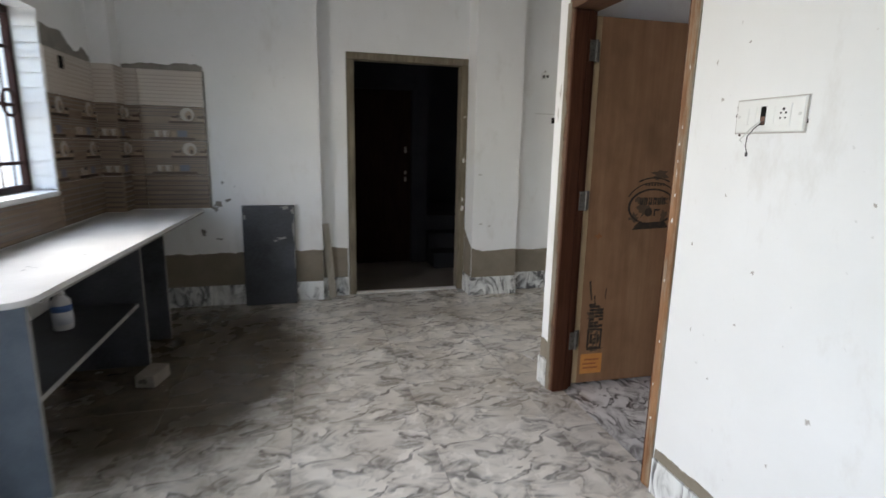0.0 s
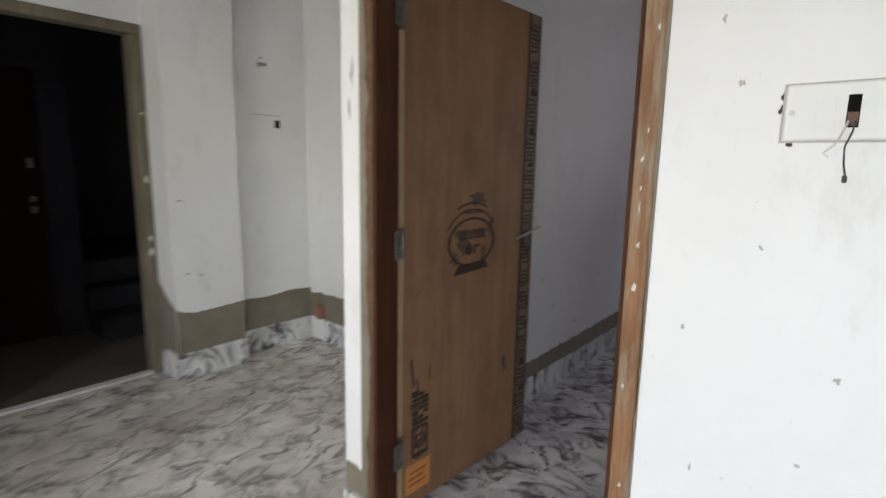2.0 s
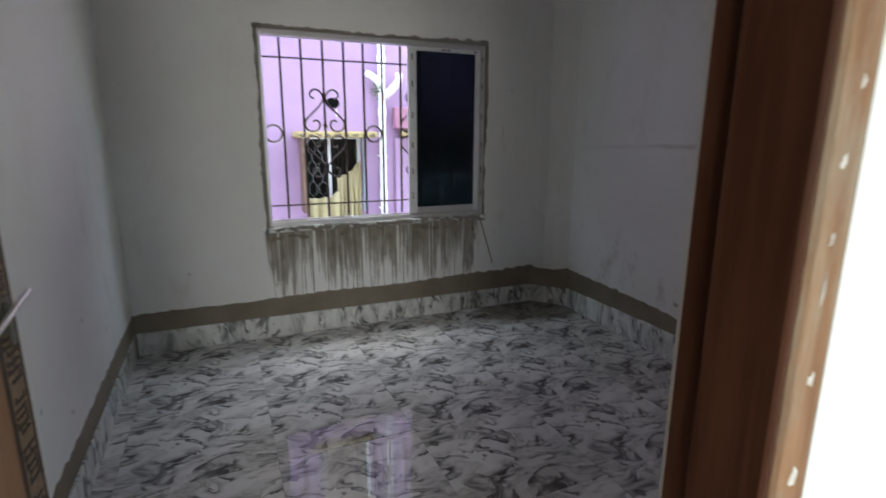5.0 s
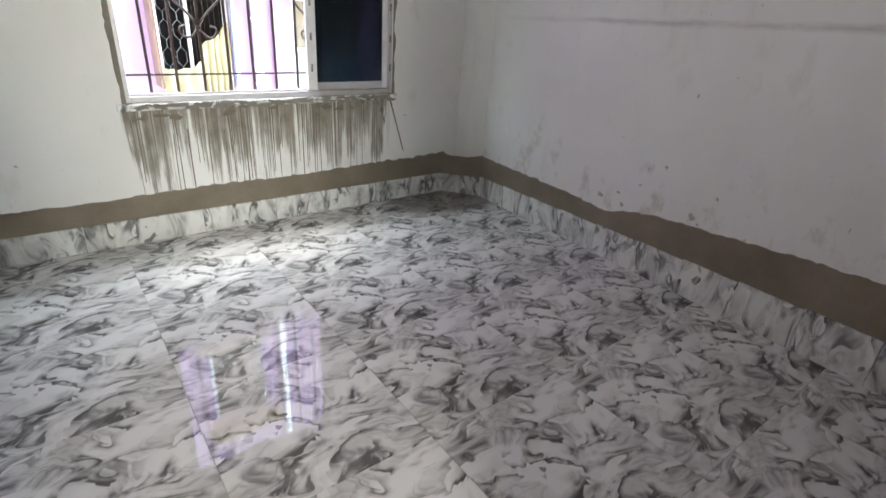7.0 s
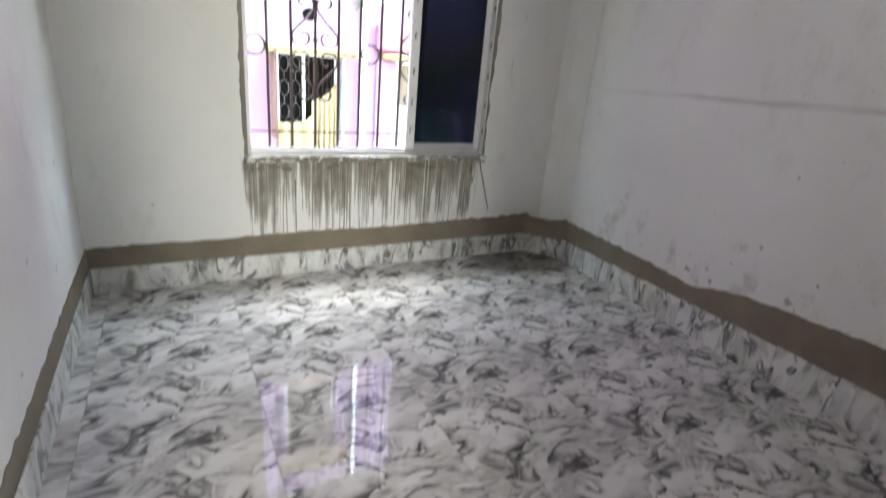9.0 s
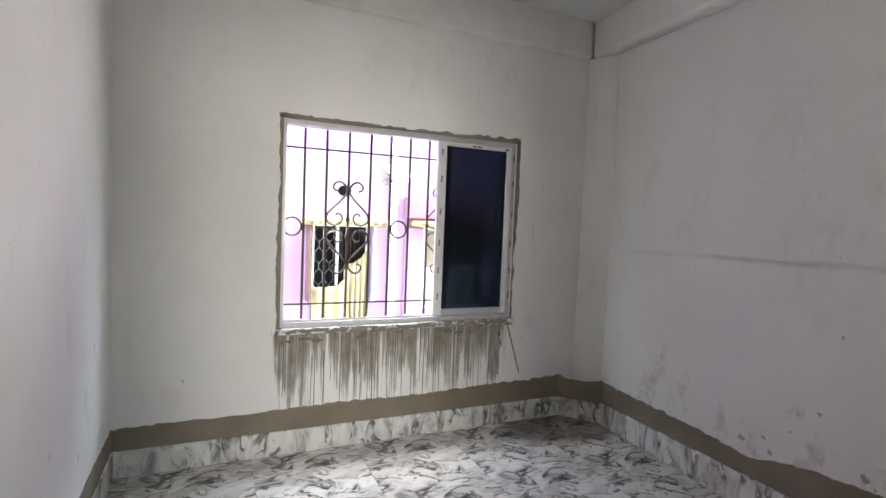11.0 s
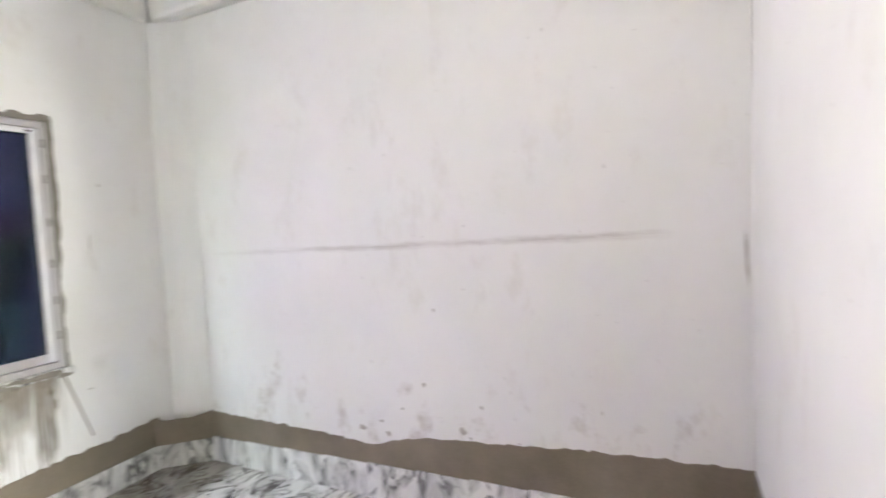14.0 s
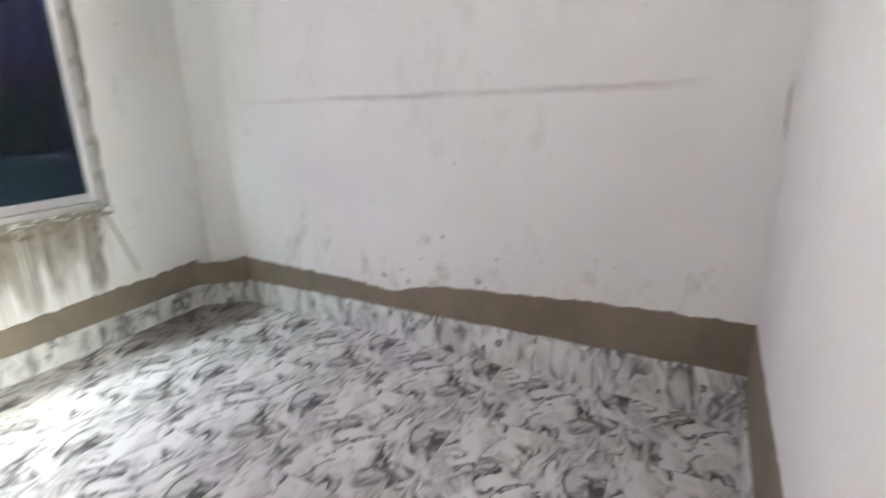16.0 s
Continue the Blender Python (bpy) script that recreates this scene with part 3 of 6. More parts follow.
KW0, KW1, KZ0, KZ1 = 3.75, 5.20, 1.01, 2.05         # kitchen window
bm = bmesh.new()
BY0, BY1, BH = 0.1, 2.6, 2.2                     # balcony opening
box(bm, WEST - 0.25, WEST, SOUTH, BY0, 0, CEIL)
box(bm, WEST - 0.25, WEST, BY0, BY1, BH, CEIL)
box(bm, WEST - 0.25, WEST, BY1, KW0, 0, CEIL)
box(bm, WEST - 0.25, WEST, KW1, NORTH, 0, CEIL)
box(bm, WEST - 0.25, WEST, KW0, KW1, 0, KZ0)
box(bm, WEST - 0.25, WEST, KW0, KW1, KZ1, CEIL)
wall_west = structure("wall_west", bm, PUTTY, "white putty kitchen wall with a barred window", "wall")

bm = bmesh.new()
box(bm, WEST - 0.25, 1.836, NORTH, NORTH + 0.25, 0, CEIL)
box(bm, 1.836, M0, DOOR_N, DOOR_N + 0.15, 0, CEIL)
box(bm, M0, M1, DOOR_N, DOOR_N + 0.15, MH, CEIL)
box(bm, M1, 3.57, 5.965, DOOR_N + 0.15, 0, CEIL)
box(bm, 3.57, 4.30, 6.085, DOOR_N + 0.15, 0, CEIL)
wall_north = structure("wall_north", bm, PUTTY, "white putty wall round the main doorway", "wall")

bm = box(bmesh.new(), 4.18, 4.30, LEFT + 0.12, 6.085, 0, CEIL)
wall_passage = structure("wall_passage", bm, PUTTY, "white putty wall closing the passage", "wall")

structure("wall_south", box(bmesh.new(), WEST - 0.25, ROOM_X, SOUTH - 0.2, SOUTH, 0, CEIL), PUTTY, "white putty wall closing the hall", "wall")

# corner pier behind the kitchen tiles
bm = box(bmesh.new(), WEST + 0.001, 0.415, 5.91, NORTH - 0.001, 0, CEIL)
structure("wall_pier", bm, PUTTY, "white putty pier in the kitchen corner", "wall")

structure("ceiling_bedroom", box(bmesh.new(), 3.076, WIN_X + 0.2, SOUTH - 0.2, 4.30, CEIL, TOP), CEILING, "white plastered concrete ceiling", "ceiling")
# unseen hall ceiling, greyed so the upper walls receive less light
bm = prism(bmesh.new(), [(WEST - 0.25, SOUTH - 0.2), (3.074, SOUTH - 0.2), (3.074, 4.302), (WIN_X + 0.2, 4.302), (WIN_X + 0.2, 9.2), (WEST - 0.25, 9.2)], CEIL, TOP)
structure("ceiling_hall", bm, DIM_CEILING, "unseen hall ceiling, greyed to cut light bounced onto the walls", "ceiling")
# unseen wall added to keep skylight off the house opposite
structure("wall_upper_storey", box(bmesh.new(), WIN_X, WIN_X + 0.2, -3.0, 9.2, TOP + 0.001, 5.1), PUTTY, "added unseen wall that cuts the skylight on the house opposite", "wall")

# ---- ground and floors ----
structure("ground", box(bmesh.new(), -400, 400, -400, 400, -3.6, -3.4), SOIL, "bare pale ground round the houses", "ground")
floor_hall = structure("floor_hall", prism(bmesh.new(), [(WEST - 0.2, SOUTH - 0.2), (3.074, SOUTH - 0.2), (3.074, 4.3), (4.3, 4.3), (4.3, 6.3), (WEST - 0.2, 6.3)], -0.12, -0.003), GROUT,
                       "hall floor of glossy grey-swirled marble-look tiles", "floor")
floor_room = structure("floor_bedroom", box(bmesh.new(), 3.076, WIN_X + 0.2, 0.9, 4.29, -0.12, -0.003), GROUT,
                       "bedroom floor of polished grey-swirled marble-look tiles", "floor")

# ---- bedroom door: frame, leaf, fittings ----
frame_on = side("x", HALL_X, -1)
door_1 = thing("door_frame", HALL_X + 0.06, 3.65, 0, "raw brown wooden door frame with cement and paint drips", "door frame")
for y0, y1, rebate in ((D0 + 0.002, D0 + 0.046, D0 + 0.056), (D1 - 0.046, D1 - 0.002, D1 - 0.060)):
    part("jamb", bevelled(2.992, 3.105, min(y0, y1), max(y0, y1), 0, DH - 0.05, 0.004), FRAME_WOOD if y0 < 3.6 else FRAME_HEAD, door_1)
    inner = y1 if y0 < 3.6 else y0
    # thin sheet gives the jamb's inner face a darker red-brown
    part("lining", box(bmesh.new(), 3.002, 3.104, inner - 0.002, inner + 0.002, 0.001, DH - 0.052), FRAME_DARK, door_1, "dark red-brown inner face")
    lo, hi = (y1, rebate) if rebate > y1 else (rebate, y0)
    part("door_stop", bevelled(2.996, 3.072, lo, hi, 0, DH - 0.06, 0.003), FRAME_DARK, door_1, "darker red-brown stop")
# dark strip fills the gap at the hinges, its shade put into the colour
part("rebate", box(bmesh.new(), 3.106, 3.1375, D1 - 0.020, D1 - 0.003, 0, DH - 0.052), FRAME_DARK, door_1, "dark strip standing in for the shaded gap behind the hinges")
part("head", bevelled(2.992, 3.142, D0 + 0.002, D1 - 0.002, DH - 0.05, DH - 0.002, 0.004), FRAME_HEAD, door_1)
bm = bmesh.new()
for i, (y, z, ry, rz) in enumerate(((3.222, 1.18, 0.007, 0.010), (3.224, 1.088, 0.010, 0.013), (3.228, 1.36, 0.006, 0.012), (3.226, 1.30, 0.004, 0.010), (3.219, 1.42, 0.005, 0.008),
                                    (3.23, 0.86, 0.007, 0.012), (3.22, 0.62, 0.006, 0.009), (3.232, 0.44, 0.005, 0.014), (3.215, 1.62, 0.006, 0.008), (3.226, 1.26, 0.003, 0.02), (3.225, 0.30, 0.009, 0.012))):
    blob(bm, side("x", 2.9918, -1), y, z, ry * 0.7, rz * 0.8, 0.002, i + 40)
part("paint_drip", bm, PAINT_DRIP, door_1, "dried pale paint drips")
bm = bmesh.new()
ragged(bm, lambda u, z, d: (HALL_X - d, D0 - 0.004 + z, u), 0.0, 2.08, 0.0, [0.006, 0.010, 0.004, 0.012, 0.006], 0.004, 0.006, 0.03, 3)
ragged(bm, lambda u, z, d: (2.9905 - d, D1 + 0.004 - z, u), 0.0, 2.04, 0.0, [0.034, 0.026, 0.038, 0.028, 0.035, 0.024, 0.032], 0.004, 0.012, 0.02, 4)
box(bm, 2.991, 2.9995, D1 - 0.001, D1 + 0.004, 0, 2.04)
ragged(bm, lambda u, z, d: (HALL_X - d, u, DH - 0.006 + z), D0, D1, 0.0, [0.012, 0.016, 0.010], 0.004, 0.006, 0.03, 5)
part("grout_line", bm, CEMENT, door_1, "cement packed round the frame")

LEAF_W, LEAF_H, LEAF_T = 0.856, 1.985, 0.034
LEAF = Matrix.Translation((3.165, 4.104, 0.01)) @ Matrix.Rotation(radians(-1.9), 4, "Z")
door_leaf = thing("door_leaf", 3.165, 4.11, 0.01, "open brown flush plywood door with black stencil stamps", "door")
part("panel", bevelled(0.0135, LEAF_W - 0.008, 0.0, LEAF_T, 0, LEAF_H, 0.0015, LEAF), PLY, door_leaf)
part("lipping", bevelled(-0.026, 0.013, -0.0006, LEAF_T, 0, LEAF_H, 0.002, LEAF), LIPPING, door_leaf, "pale raw wooden edge strip")
part("lipping", bevelled(LEAF_W - 0.0075, LEAF_W, 0.0, LEAF_T, 0, LEAF_H, 0.002, LEAF), STRIP, door_leaf, "dark printed edge strip")


def on_leaf(u, z, d):
    return LEAF @ Vector((u, -d, z))


part("printed_band", patch(bmesh.new(), on_leaf, rect(LEAF_W - 0.104, LEAF_W - 0.008, 0.002, LEAF_H - 0.002), 0.0008), STRIP, door_leaf, "dark band of worn printing down the edge")
rng = random.Random(5)
bm = bmesh.new()
patch(bm, on_leaf, rect(LEAF_W - 0.104, LEAF_W - 0.088, 0.004, LEAF_H - 0.004), 0.0014)
patch(bm, on_leaf, rect(LEAF_W - 0.019, LEAF_W - 0.009, 0.004, LEAF_H - 0.004), 0.0014)
z = 0.02
while z < LEAF_H - 0.10:
    word = rng.randint(4, 7)
    for _ in range(word):
        h = rng.uniform(0.014, 0.022)
        if z + h > LEAF_H - 0.01:
            break
        u0, u1 = LEAF_W - 0.080 + rng.uniform(-0.006, 0.006), LEAF_W - 0.026 + rng.uniform(-0.005, 0.003)
        patch(bm, on_leaf, rect(u0, u1, z, z + h * 0.42), 0.0014)
        for u in (u0, rng.choice(((u0 + u1) / 2, u1 - 0.010))):
            if rng.random() < 0.8:
                patch(bm, on_leaf, rect(u, u + 0.010, z + h * 0.42, z + h * 0.86), 0.0014)
        z += h
    gap = rng.uniform(0.012, 0.05)
    if gap > 0.03:
        patch(bm, on_leaf, [(LEAF_W - 0.074, z + 0.004), (LEAF_W - 0.024, z + 0.008), (LEAF_W - 0.030, z + gap - 0.004), (LEAF_W - 0.066, z + gap - 0.007)], 0.0014)
    z += gap
part("band_print", bm, INK, door_leaf, "black letter-like bars that cannot be read", "stuff")
# round stamp
bm = bmesh.new()
cu, cz = 0.400, 1.020
for r0, r1, a0, a1, sq in ((0.138, 0.152, 0, 360, 0.67), (0.164, 0.171, 30, 155, 0.80), (0.186, 0.195, 60, 120, 0.84)):
    n = 44
    outer = [(cu + r1 * math.cos(radians(a0 + (a1 - a0) * k / n)), cz + sq * r1 * math.sin(radians(a0 + (a1 - a0) * k / n))) for k in range(n + 1)]
    inner = [(cu + r0 * math.cos(radians(a0 + (a1 - a0) * k / n)), cz + sq * r0 * math.sin(radians(a0 + (a1 - a0) * k / n))) for k in range(n + 1)]
    for k in range(n):
        patch(bm, on_leaf, [inner[k], outer[k], outer[k + 1], inner[k + 1]][::-1], 0.0012)
for k in range(6):
    u = cu - 0.082 + k * 0.028
    for r in (rect(u, u + 0.008, cz + 0.012, cz + 0.052), rect(u + 0.013, u + 0.021, cz + 0.012, cz + 0.052), rect(u + 0.008, u + 0.013, cz + (0.040 if k % 2 else 0.012), cz + (0.052 if k % 2 else 0.026))):
        patch(bm, on_leaf, r, 0.0012)
for k in range(7):
    u = cu - 0.055 + k * 0.018
    patch(bm, on_leaf, rect(u, u + 0.011, cz + 0.116, cz + 0.132), 0.0012)
patch(bm, on_leaf, disc(cu - 0.022, cz - 0.03, 0.024, 12), 0.0012)
patch(bm, on_leaf, rect(cu + 0.012, cu + 0.022, cz - 0.05, cz - 0.012), 0.0012)
patch(bm, on_leaf, rect(cu + 0.022, cu + 0.05, cz - 0.022, cz - 0.012), 0.0012)
patch(bm, on_leaf, [(cu - 0.115, cz - 0.128), (cu + 0.115, cz - 0.118), (cu + 0.085, cz - 0.082), (cu - 0.085, cz - 0.090)], 0.0012)
part("round_stamp", bm, INK, door_leaf, "round black stencil stamp")
for i, (u, z, ru, rz) in enumerate(((cu - 0.07, cz + 0.03, 0.045, 0.03), (cu + 0.075, cz - 0.05, 0.03, 0.04), (cu - 0.11, cz - 0.06, 0.03, 0.035), (cu + 0.12, cz + 0.06, 0.022, 0.05), (cu - 0.02, cz - 0.105, 0.08, 0.018), (cu + 0.03, cz + 0.175, 0.06, 0.035), (cu - 0.04, cz - 0.02, 0.06, 0.05), (cu + 0.05, cz + 0.03, 0.05, 0.03))):
    part("ink_smudge", blob(bmesh.new(), on_leaf, u, z, ru, rz, 0.0009, 60 + i, 18), INK_SOFT, door_leaf, "smudged ink")
# stamp panel and orange label low on the hinge side
bm = bmesh.new()
patch(bm, on_leaf, rect(0.062, 0.150, 0.20, 0.215), 0.0012)
for k in range(7):
    z0 = 0.335 + 0.019 * k
    for u0, u1 in ((0.064, 0.096), (0.099, 0.124), (0.126, 0.152)):
        if (k * 3 + int(u0 * 100)) % 5:
            patch(bm, on_leaf, rect(u0, u1, z0, z0 + 0.015), 0.0012)
for r in (rect(0.060, 0.073, 0.215, 0.32), rect(0.141, 0.152, 0.215, 0.32), rect(0.062, 0.150, 0.316, 0.326), rect(0.077, 0.094, 0.235, 0.295),
          rect(0.098, 0.118, 0.235, 0.243), rect(0.098, 0.118, 0.26, 0.268), rect(0.098, 0.118, 0.285, 0.293), rect(0.124, 0.136, 0.24, 0.29), rect(0.06, 0.10, 0.46, 0.475)):
    patch(bm, on_leaf, r, 0.0012)
patch(bm, on_leaf, [(0.05, 0.60), (0.06, 0.61), (0.075, 0.50), (0.068, 0.49)], 0.0012)
part("square_stamp", bm, INK, door_leaf, "black stamped panel of unreadable bars")
for i, (u, z, ru, rz) in enumerate(((0.10, 0.33, 0.05, 0.03), (0.12, 0.26, 0.035, 0.05), (0.075, 0.40, 0.03, 0.05), (0.13, 0.43, 0.02, 0.03), (0.10, 0.205, 0.06, 0.018))):
    part("ink_smudge", blob(bmesh.new(), on_leaf, u, z, ru, rz, 0.0008, 760 + i, 18), INK_SOFT, door_leaf, "smudged ink")
patch_marks = (((0.085, 0.52), (0.092, 0.525), (0.098, 0.475), (0.092, 0.47)), ((0.155, 0.56), (0.160, 0.56), (0.158, 0.50), (0.154, 0.50)))
for outline in patch_marks:
    part("ink_run", patch(bmesh.new(), on_leaf, list(outline), 0.0011), INK, door_leaf, "thin black ink run")
part("label", patch(bmesh.new(), on_leaf, rect(0.030, 0.165, 0.055, 0.175), 0.0009), ORANGE, door_leaf, "orange paper label")
bm = bmesh.new()
for k, (u0, u1) in enumerate(((0.05, 0.14), (0.045, 0.13), (0.055, 0.145))):
    patch(bm, on_leaf, rect(u0, u1, 0.085 + 0.025 * k, 0.094 + 0.025 * k), 0.0014)
part("label_print", bm, ORANGE_INK, door_leaf, "rows of unreadable print")
part("stain", blob(bmesh.new(), on_leaf, 0.085, 0.86, 0.028, 0.022, 0.001, 9), RUST, door_leaf, "reddish brown stain")
part("stain", blob(bmesh.new(), on_leaf, 0.66, 0.42, 0.018, 0.06, 0.001, 10), INK_SOFT, door_leaf, "dark rubbed stain")
# sliding bolt at the closing edge
part("stain", blob(bmesh.new(), on_leaf, LEAF_W - 0.05, 0.93, 0.035, 0.06, 0.0016, 13), INK_SOFT, door_leaf, "dark greasy smear under the bolt")
lock = part("bolt_plate", bevelled(LEAF_W - 0.072, LEAF_W - 0.022, -0.004, 0.0, 0.985, 1.055, 0.0015, LEAF), STEEL, door_leaf, "scuffed steel bolt plate")
part("bolt_rod", tube(bmesh.new(), [LEAF @ Vector((u, -0.016, z)) for u, z in ((LEAF_W - 0.15, 1.008), (LEAF_W - 0.06, 1.026), (LEAF_W + 0.035, 1.045))], 0.0065, 8), BRIGHT_STEEL, lock, "bright steel rod")
part("bolt_hasp", bevelled(LEAF_W - 0.062, LEAF_W - 0.045, -0.014, -0.004, 0.96, 1.05, 0.003, LEAF), STEEL, lock)
part("keeper", bevelled(LEAF_W - 0.003, LEAF_W + 0.004, 0.004, 0.03, 1.28, 1.37, 0.001, LEAF), STEEL, door_leaf, "steel edge plate")
for z in (1.77, 1.02, 0.24):
    hinge = part("hinge", bevelled(3.090, 3.124, 4.0562, 4.0592, z, z + 0.10, 0.001), STEEL, door_leaf, "dull steel butt hinge")
    part("hinge_leaf", bevelled(3.134, 3.163, 4.086, 4.089, z, z + 0.10, 0.001, None), STEEL, hinge)
    part("hinge_pin", tube(bmesh.new(), [(3.130, 4.060, z - 0.003), (3.130, 4.060, z + 0.103)], 0.007, 8), STEEL, hinge)
    for k in range(3):
        part("screw_head", patch(bmesh.new(), side("y", 4.0562, -1), disc(3.100 + 0.008 * (k % 2), z + 0.02 + 0.03 * k, 0.0035, 8), 0.001), IRON, hinge)

# ---- main door frame, threshold, and the lobby behind ----
door_2 = thing("main_door_frame", 2.6, DOOR_N, 0, "cement-smeared wooden main door frame, standing open", "door frame")
part("jamb", bevelled(M0 + 0.002, M0 + 0.065, DOOR_N - 0.012, DOOR_N + 0.10, 0, MH - 0.062, 0.005), MAIN_FRAME, door_2)
part("jamb", bevelled(M1 - 0.065, M1 - 0.002, DOOR_N - 0.012, DOOR_N + 0.10, 0, MH - 0.062, 0.005), MAIN_FRAME, door_2)
part("head", bevelled(M0 + 0.002, M1 - 0.002, DOOR_N - 0.012, DOOR_N + 0.10, MH - 0.06, MH - 0.002, 0.005), MAIN_FRAME, door_2)
part("threshold", bevelled(M0 + 0.066, M1 - 0.066, DOOR_N - 0.01, DOOR_N + 0.05, 0, 0.018, 0.004), PAINT_DRIP, door_2, "pale dusty threshold strip")
bm = bmesh.new()
for i, (z, r) in enumerate(((1.22, 0.014), (0.78, 0.02), (0.86, 0.012), (1.6, 0.01))):
    blob(bm, side("y", DOOR_N - 0.0125, -1), M1 - 0.03, z, r, r * 1.6, 0.003, 80 + i)
part("paint_drip", bm, PAINT_DRIP, door_2)

# the lobby's darkness sits in the base colours of these parts
LX0, LX1, LY1 = 1.5, 5.0, 9.0
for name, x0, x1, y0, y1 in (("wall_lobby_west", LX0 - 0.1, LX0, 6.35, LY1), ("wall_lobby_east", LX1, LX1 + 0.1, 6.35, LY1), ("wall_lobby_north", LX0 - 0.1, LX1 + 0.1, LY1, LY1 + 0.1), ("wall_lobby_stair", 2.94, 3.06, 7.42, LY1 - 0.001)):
    structure(name, box(bmesh.new(), x0, x1, y0, y1, -0.2, CEIL), LOBBY, "lobby wall, its lack of light painted near-black", "wall")
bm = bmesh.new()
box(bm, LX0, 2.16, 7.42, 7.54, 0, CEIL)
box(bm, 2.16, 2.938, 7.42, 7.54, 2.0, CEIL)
structure("wall_lobby_door", bm, LOBBY, "lobby wall round a door, its lack of light painted near-black", "wall")
structure("floor_lobby", box(bmesh.new(), LX0, LX1, 6.302, LY1, -0.12, -0.004), LOBBY_FLOOR, "dusty lobby floor, darkened in colour for the missing light", "floor")
door_3 = thing("lobby_door", 2.55, 7.42, 0, "closed wooden door and frame with the lobby's shade painted in", "door")
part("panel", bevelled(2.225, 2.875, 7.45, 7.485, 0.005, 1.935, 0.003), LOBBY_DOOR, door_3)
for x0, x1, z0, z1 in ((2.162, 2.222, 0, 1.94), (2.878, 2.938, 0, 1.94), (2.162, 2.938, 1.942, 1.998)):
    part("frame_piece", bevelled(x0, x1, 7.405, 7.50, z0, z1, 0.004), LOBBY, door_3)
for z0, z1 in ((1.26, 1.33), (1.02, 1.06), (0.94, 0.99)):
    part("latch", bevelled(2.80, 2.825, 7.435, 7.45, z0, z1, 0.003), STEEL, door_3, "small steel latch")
stair = thing("staircase", 3.6, 7.2, 0, "concrete staircase with the lobby's shade painted in", "stairs")
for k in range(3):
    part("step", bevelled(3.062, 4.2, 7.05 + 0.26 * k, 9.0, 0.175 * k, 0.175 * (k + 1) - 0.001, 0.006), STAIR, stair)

# ---- bedroom window ----
window_1 = thing("sliding_window", WIN_X + 0.05, 2.59, WZ0, "aluminium sliding window, half open, with taped frame", "window")
FX0, FX1 = WIN_X + 0.018, WIN_X + 0.085
for name, y0, y1, z0, z1 in (("frame_side", W0 + 0.002, W0 + 0.026, WZ0, WZ1 - 0.002), ("frame_side", W1 - 0.026, W1 - 0.002, WZ0, WZ1 - 0.002),
                             ("frame_rail", W0 + 0.027, W1 - 0.027, WZ1 - 0.036, WZ1 - 0.002), ("frame_rail", W0 + 0.027, W1 - 0.027, WZ0, WZ0 + 0.03)):
    part(name, bevelled(FX0, FX1, y0, y1, z0, z1, 0.002), ALU, window_1)
part("track", bevelled(FX0 + 0.028, FX0 + 0.034, W0 + 0.03, W1 - 0.03, WZ0 + 0.03, WZ0 + 0.042, 0.001), ALU, window_1)
for sx, name in ((FX0 + 0.006, "sash"), (FX0 + 0.038, "sash")):
    y0, y1 = W0 + 0.028, 2.385 - (0.045 if sx > FX0 + 0.02 else 0.0)
    sash = part(name, bevelled(sx, sx + 0.022, y1 - 0.062, y1, WZ0 + 0.036, WZ1 - 0.038, 0.002), TAPE, window_1, "taped sliding sash")
    part("stile", bevelled(sx, sx + 0.022, y0, y0 + 0.042, WZ0 + 0.036, WZ1 - 0.038, 0.002), TAPE, sash)
    part("rail", bevelled(sx, sx + 0.022, y0 + 0.043, y1 - 0.063, WZ0 + 0.036, WZ0 + 0.080, 0.002), ALU, sash)
    part("rail", bevelled(sx, sx + 0.022, y0 + 0.043, y1 - 0.063, WZ1 - 0.066, WZ1 - 0.038, 0.002), TAPE, sash)
    part("pane", box(bmesh.new(), sx + 0.009, sx + 0.013, y0 + 0.042, y1 - 0.062, WZ0 + 0.079, WZ1 - 0.065), TINTED, sash, "dark tinted glass")
bm = bmesh.new()
for on, u in ((side("x", FX0 + 0.0055, -1), 2.356), (side("x", FX0 - 0.0005, -1), W0 + 0.014)):
    for z in (0.92, 1.10, 1.29, 1.50, 1.72, 1.90):
        for k in range(4):
            patch(bm, on, rect(u - 0.007, u + 0.007, z + 0.011 * k, z + 0.011 * k + 0.007), 0.0006)
for u in (2.10, 2.06, 1.84):
    patch(bm, side("x", FX0 + 0.0055, -1), rect(u, u + 0.03, WZ1 - 0.058, WZ1 - 0.048), 0.0006)
part("tape_print", bm, IRON, window_1, "small unreadable dark print on the tape")
bm = bmesh.new()
on = side("x", WIN_X, -1)
ragged(bm, on, W0 - 0.02, W1 + 0.022, WZ1 - 0.004, [0.03 + WZ1, 0.022 + WZ1, 0.012 + WZ1, 0.02 + WZ1, 0.024 + WZ1], 0.003, 0.014, 0.02, 11)
ragged(bm, lambda u, z, d: (WIN_X - d, W1 - 0.004 + z, u), 0.76, WZ1 + 0.015, 0.0, [0.022, 0.030, 0.016, 0.022], 0.003, 0.012, 0.025, 12)
ragged(bm, lambda u, z, d: (WIN_X - d, W0 + 0.004 - z, u), 0.76, WZ1 + 0.015, 0.0, [0.020, 0.014, 0.030, 0.034], 0.003, 0.012, 0.025, 13)
part("grout_line", bm, CEMENT_DARK, window_1, "rough cement round the frame")
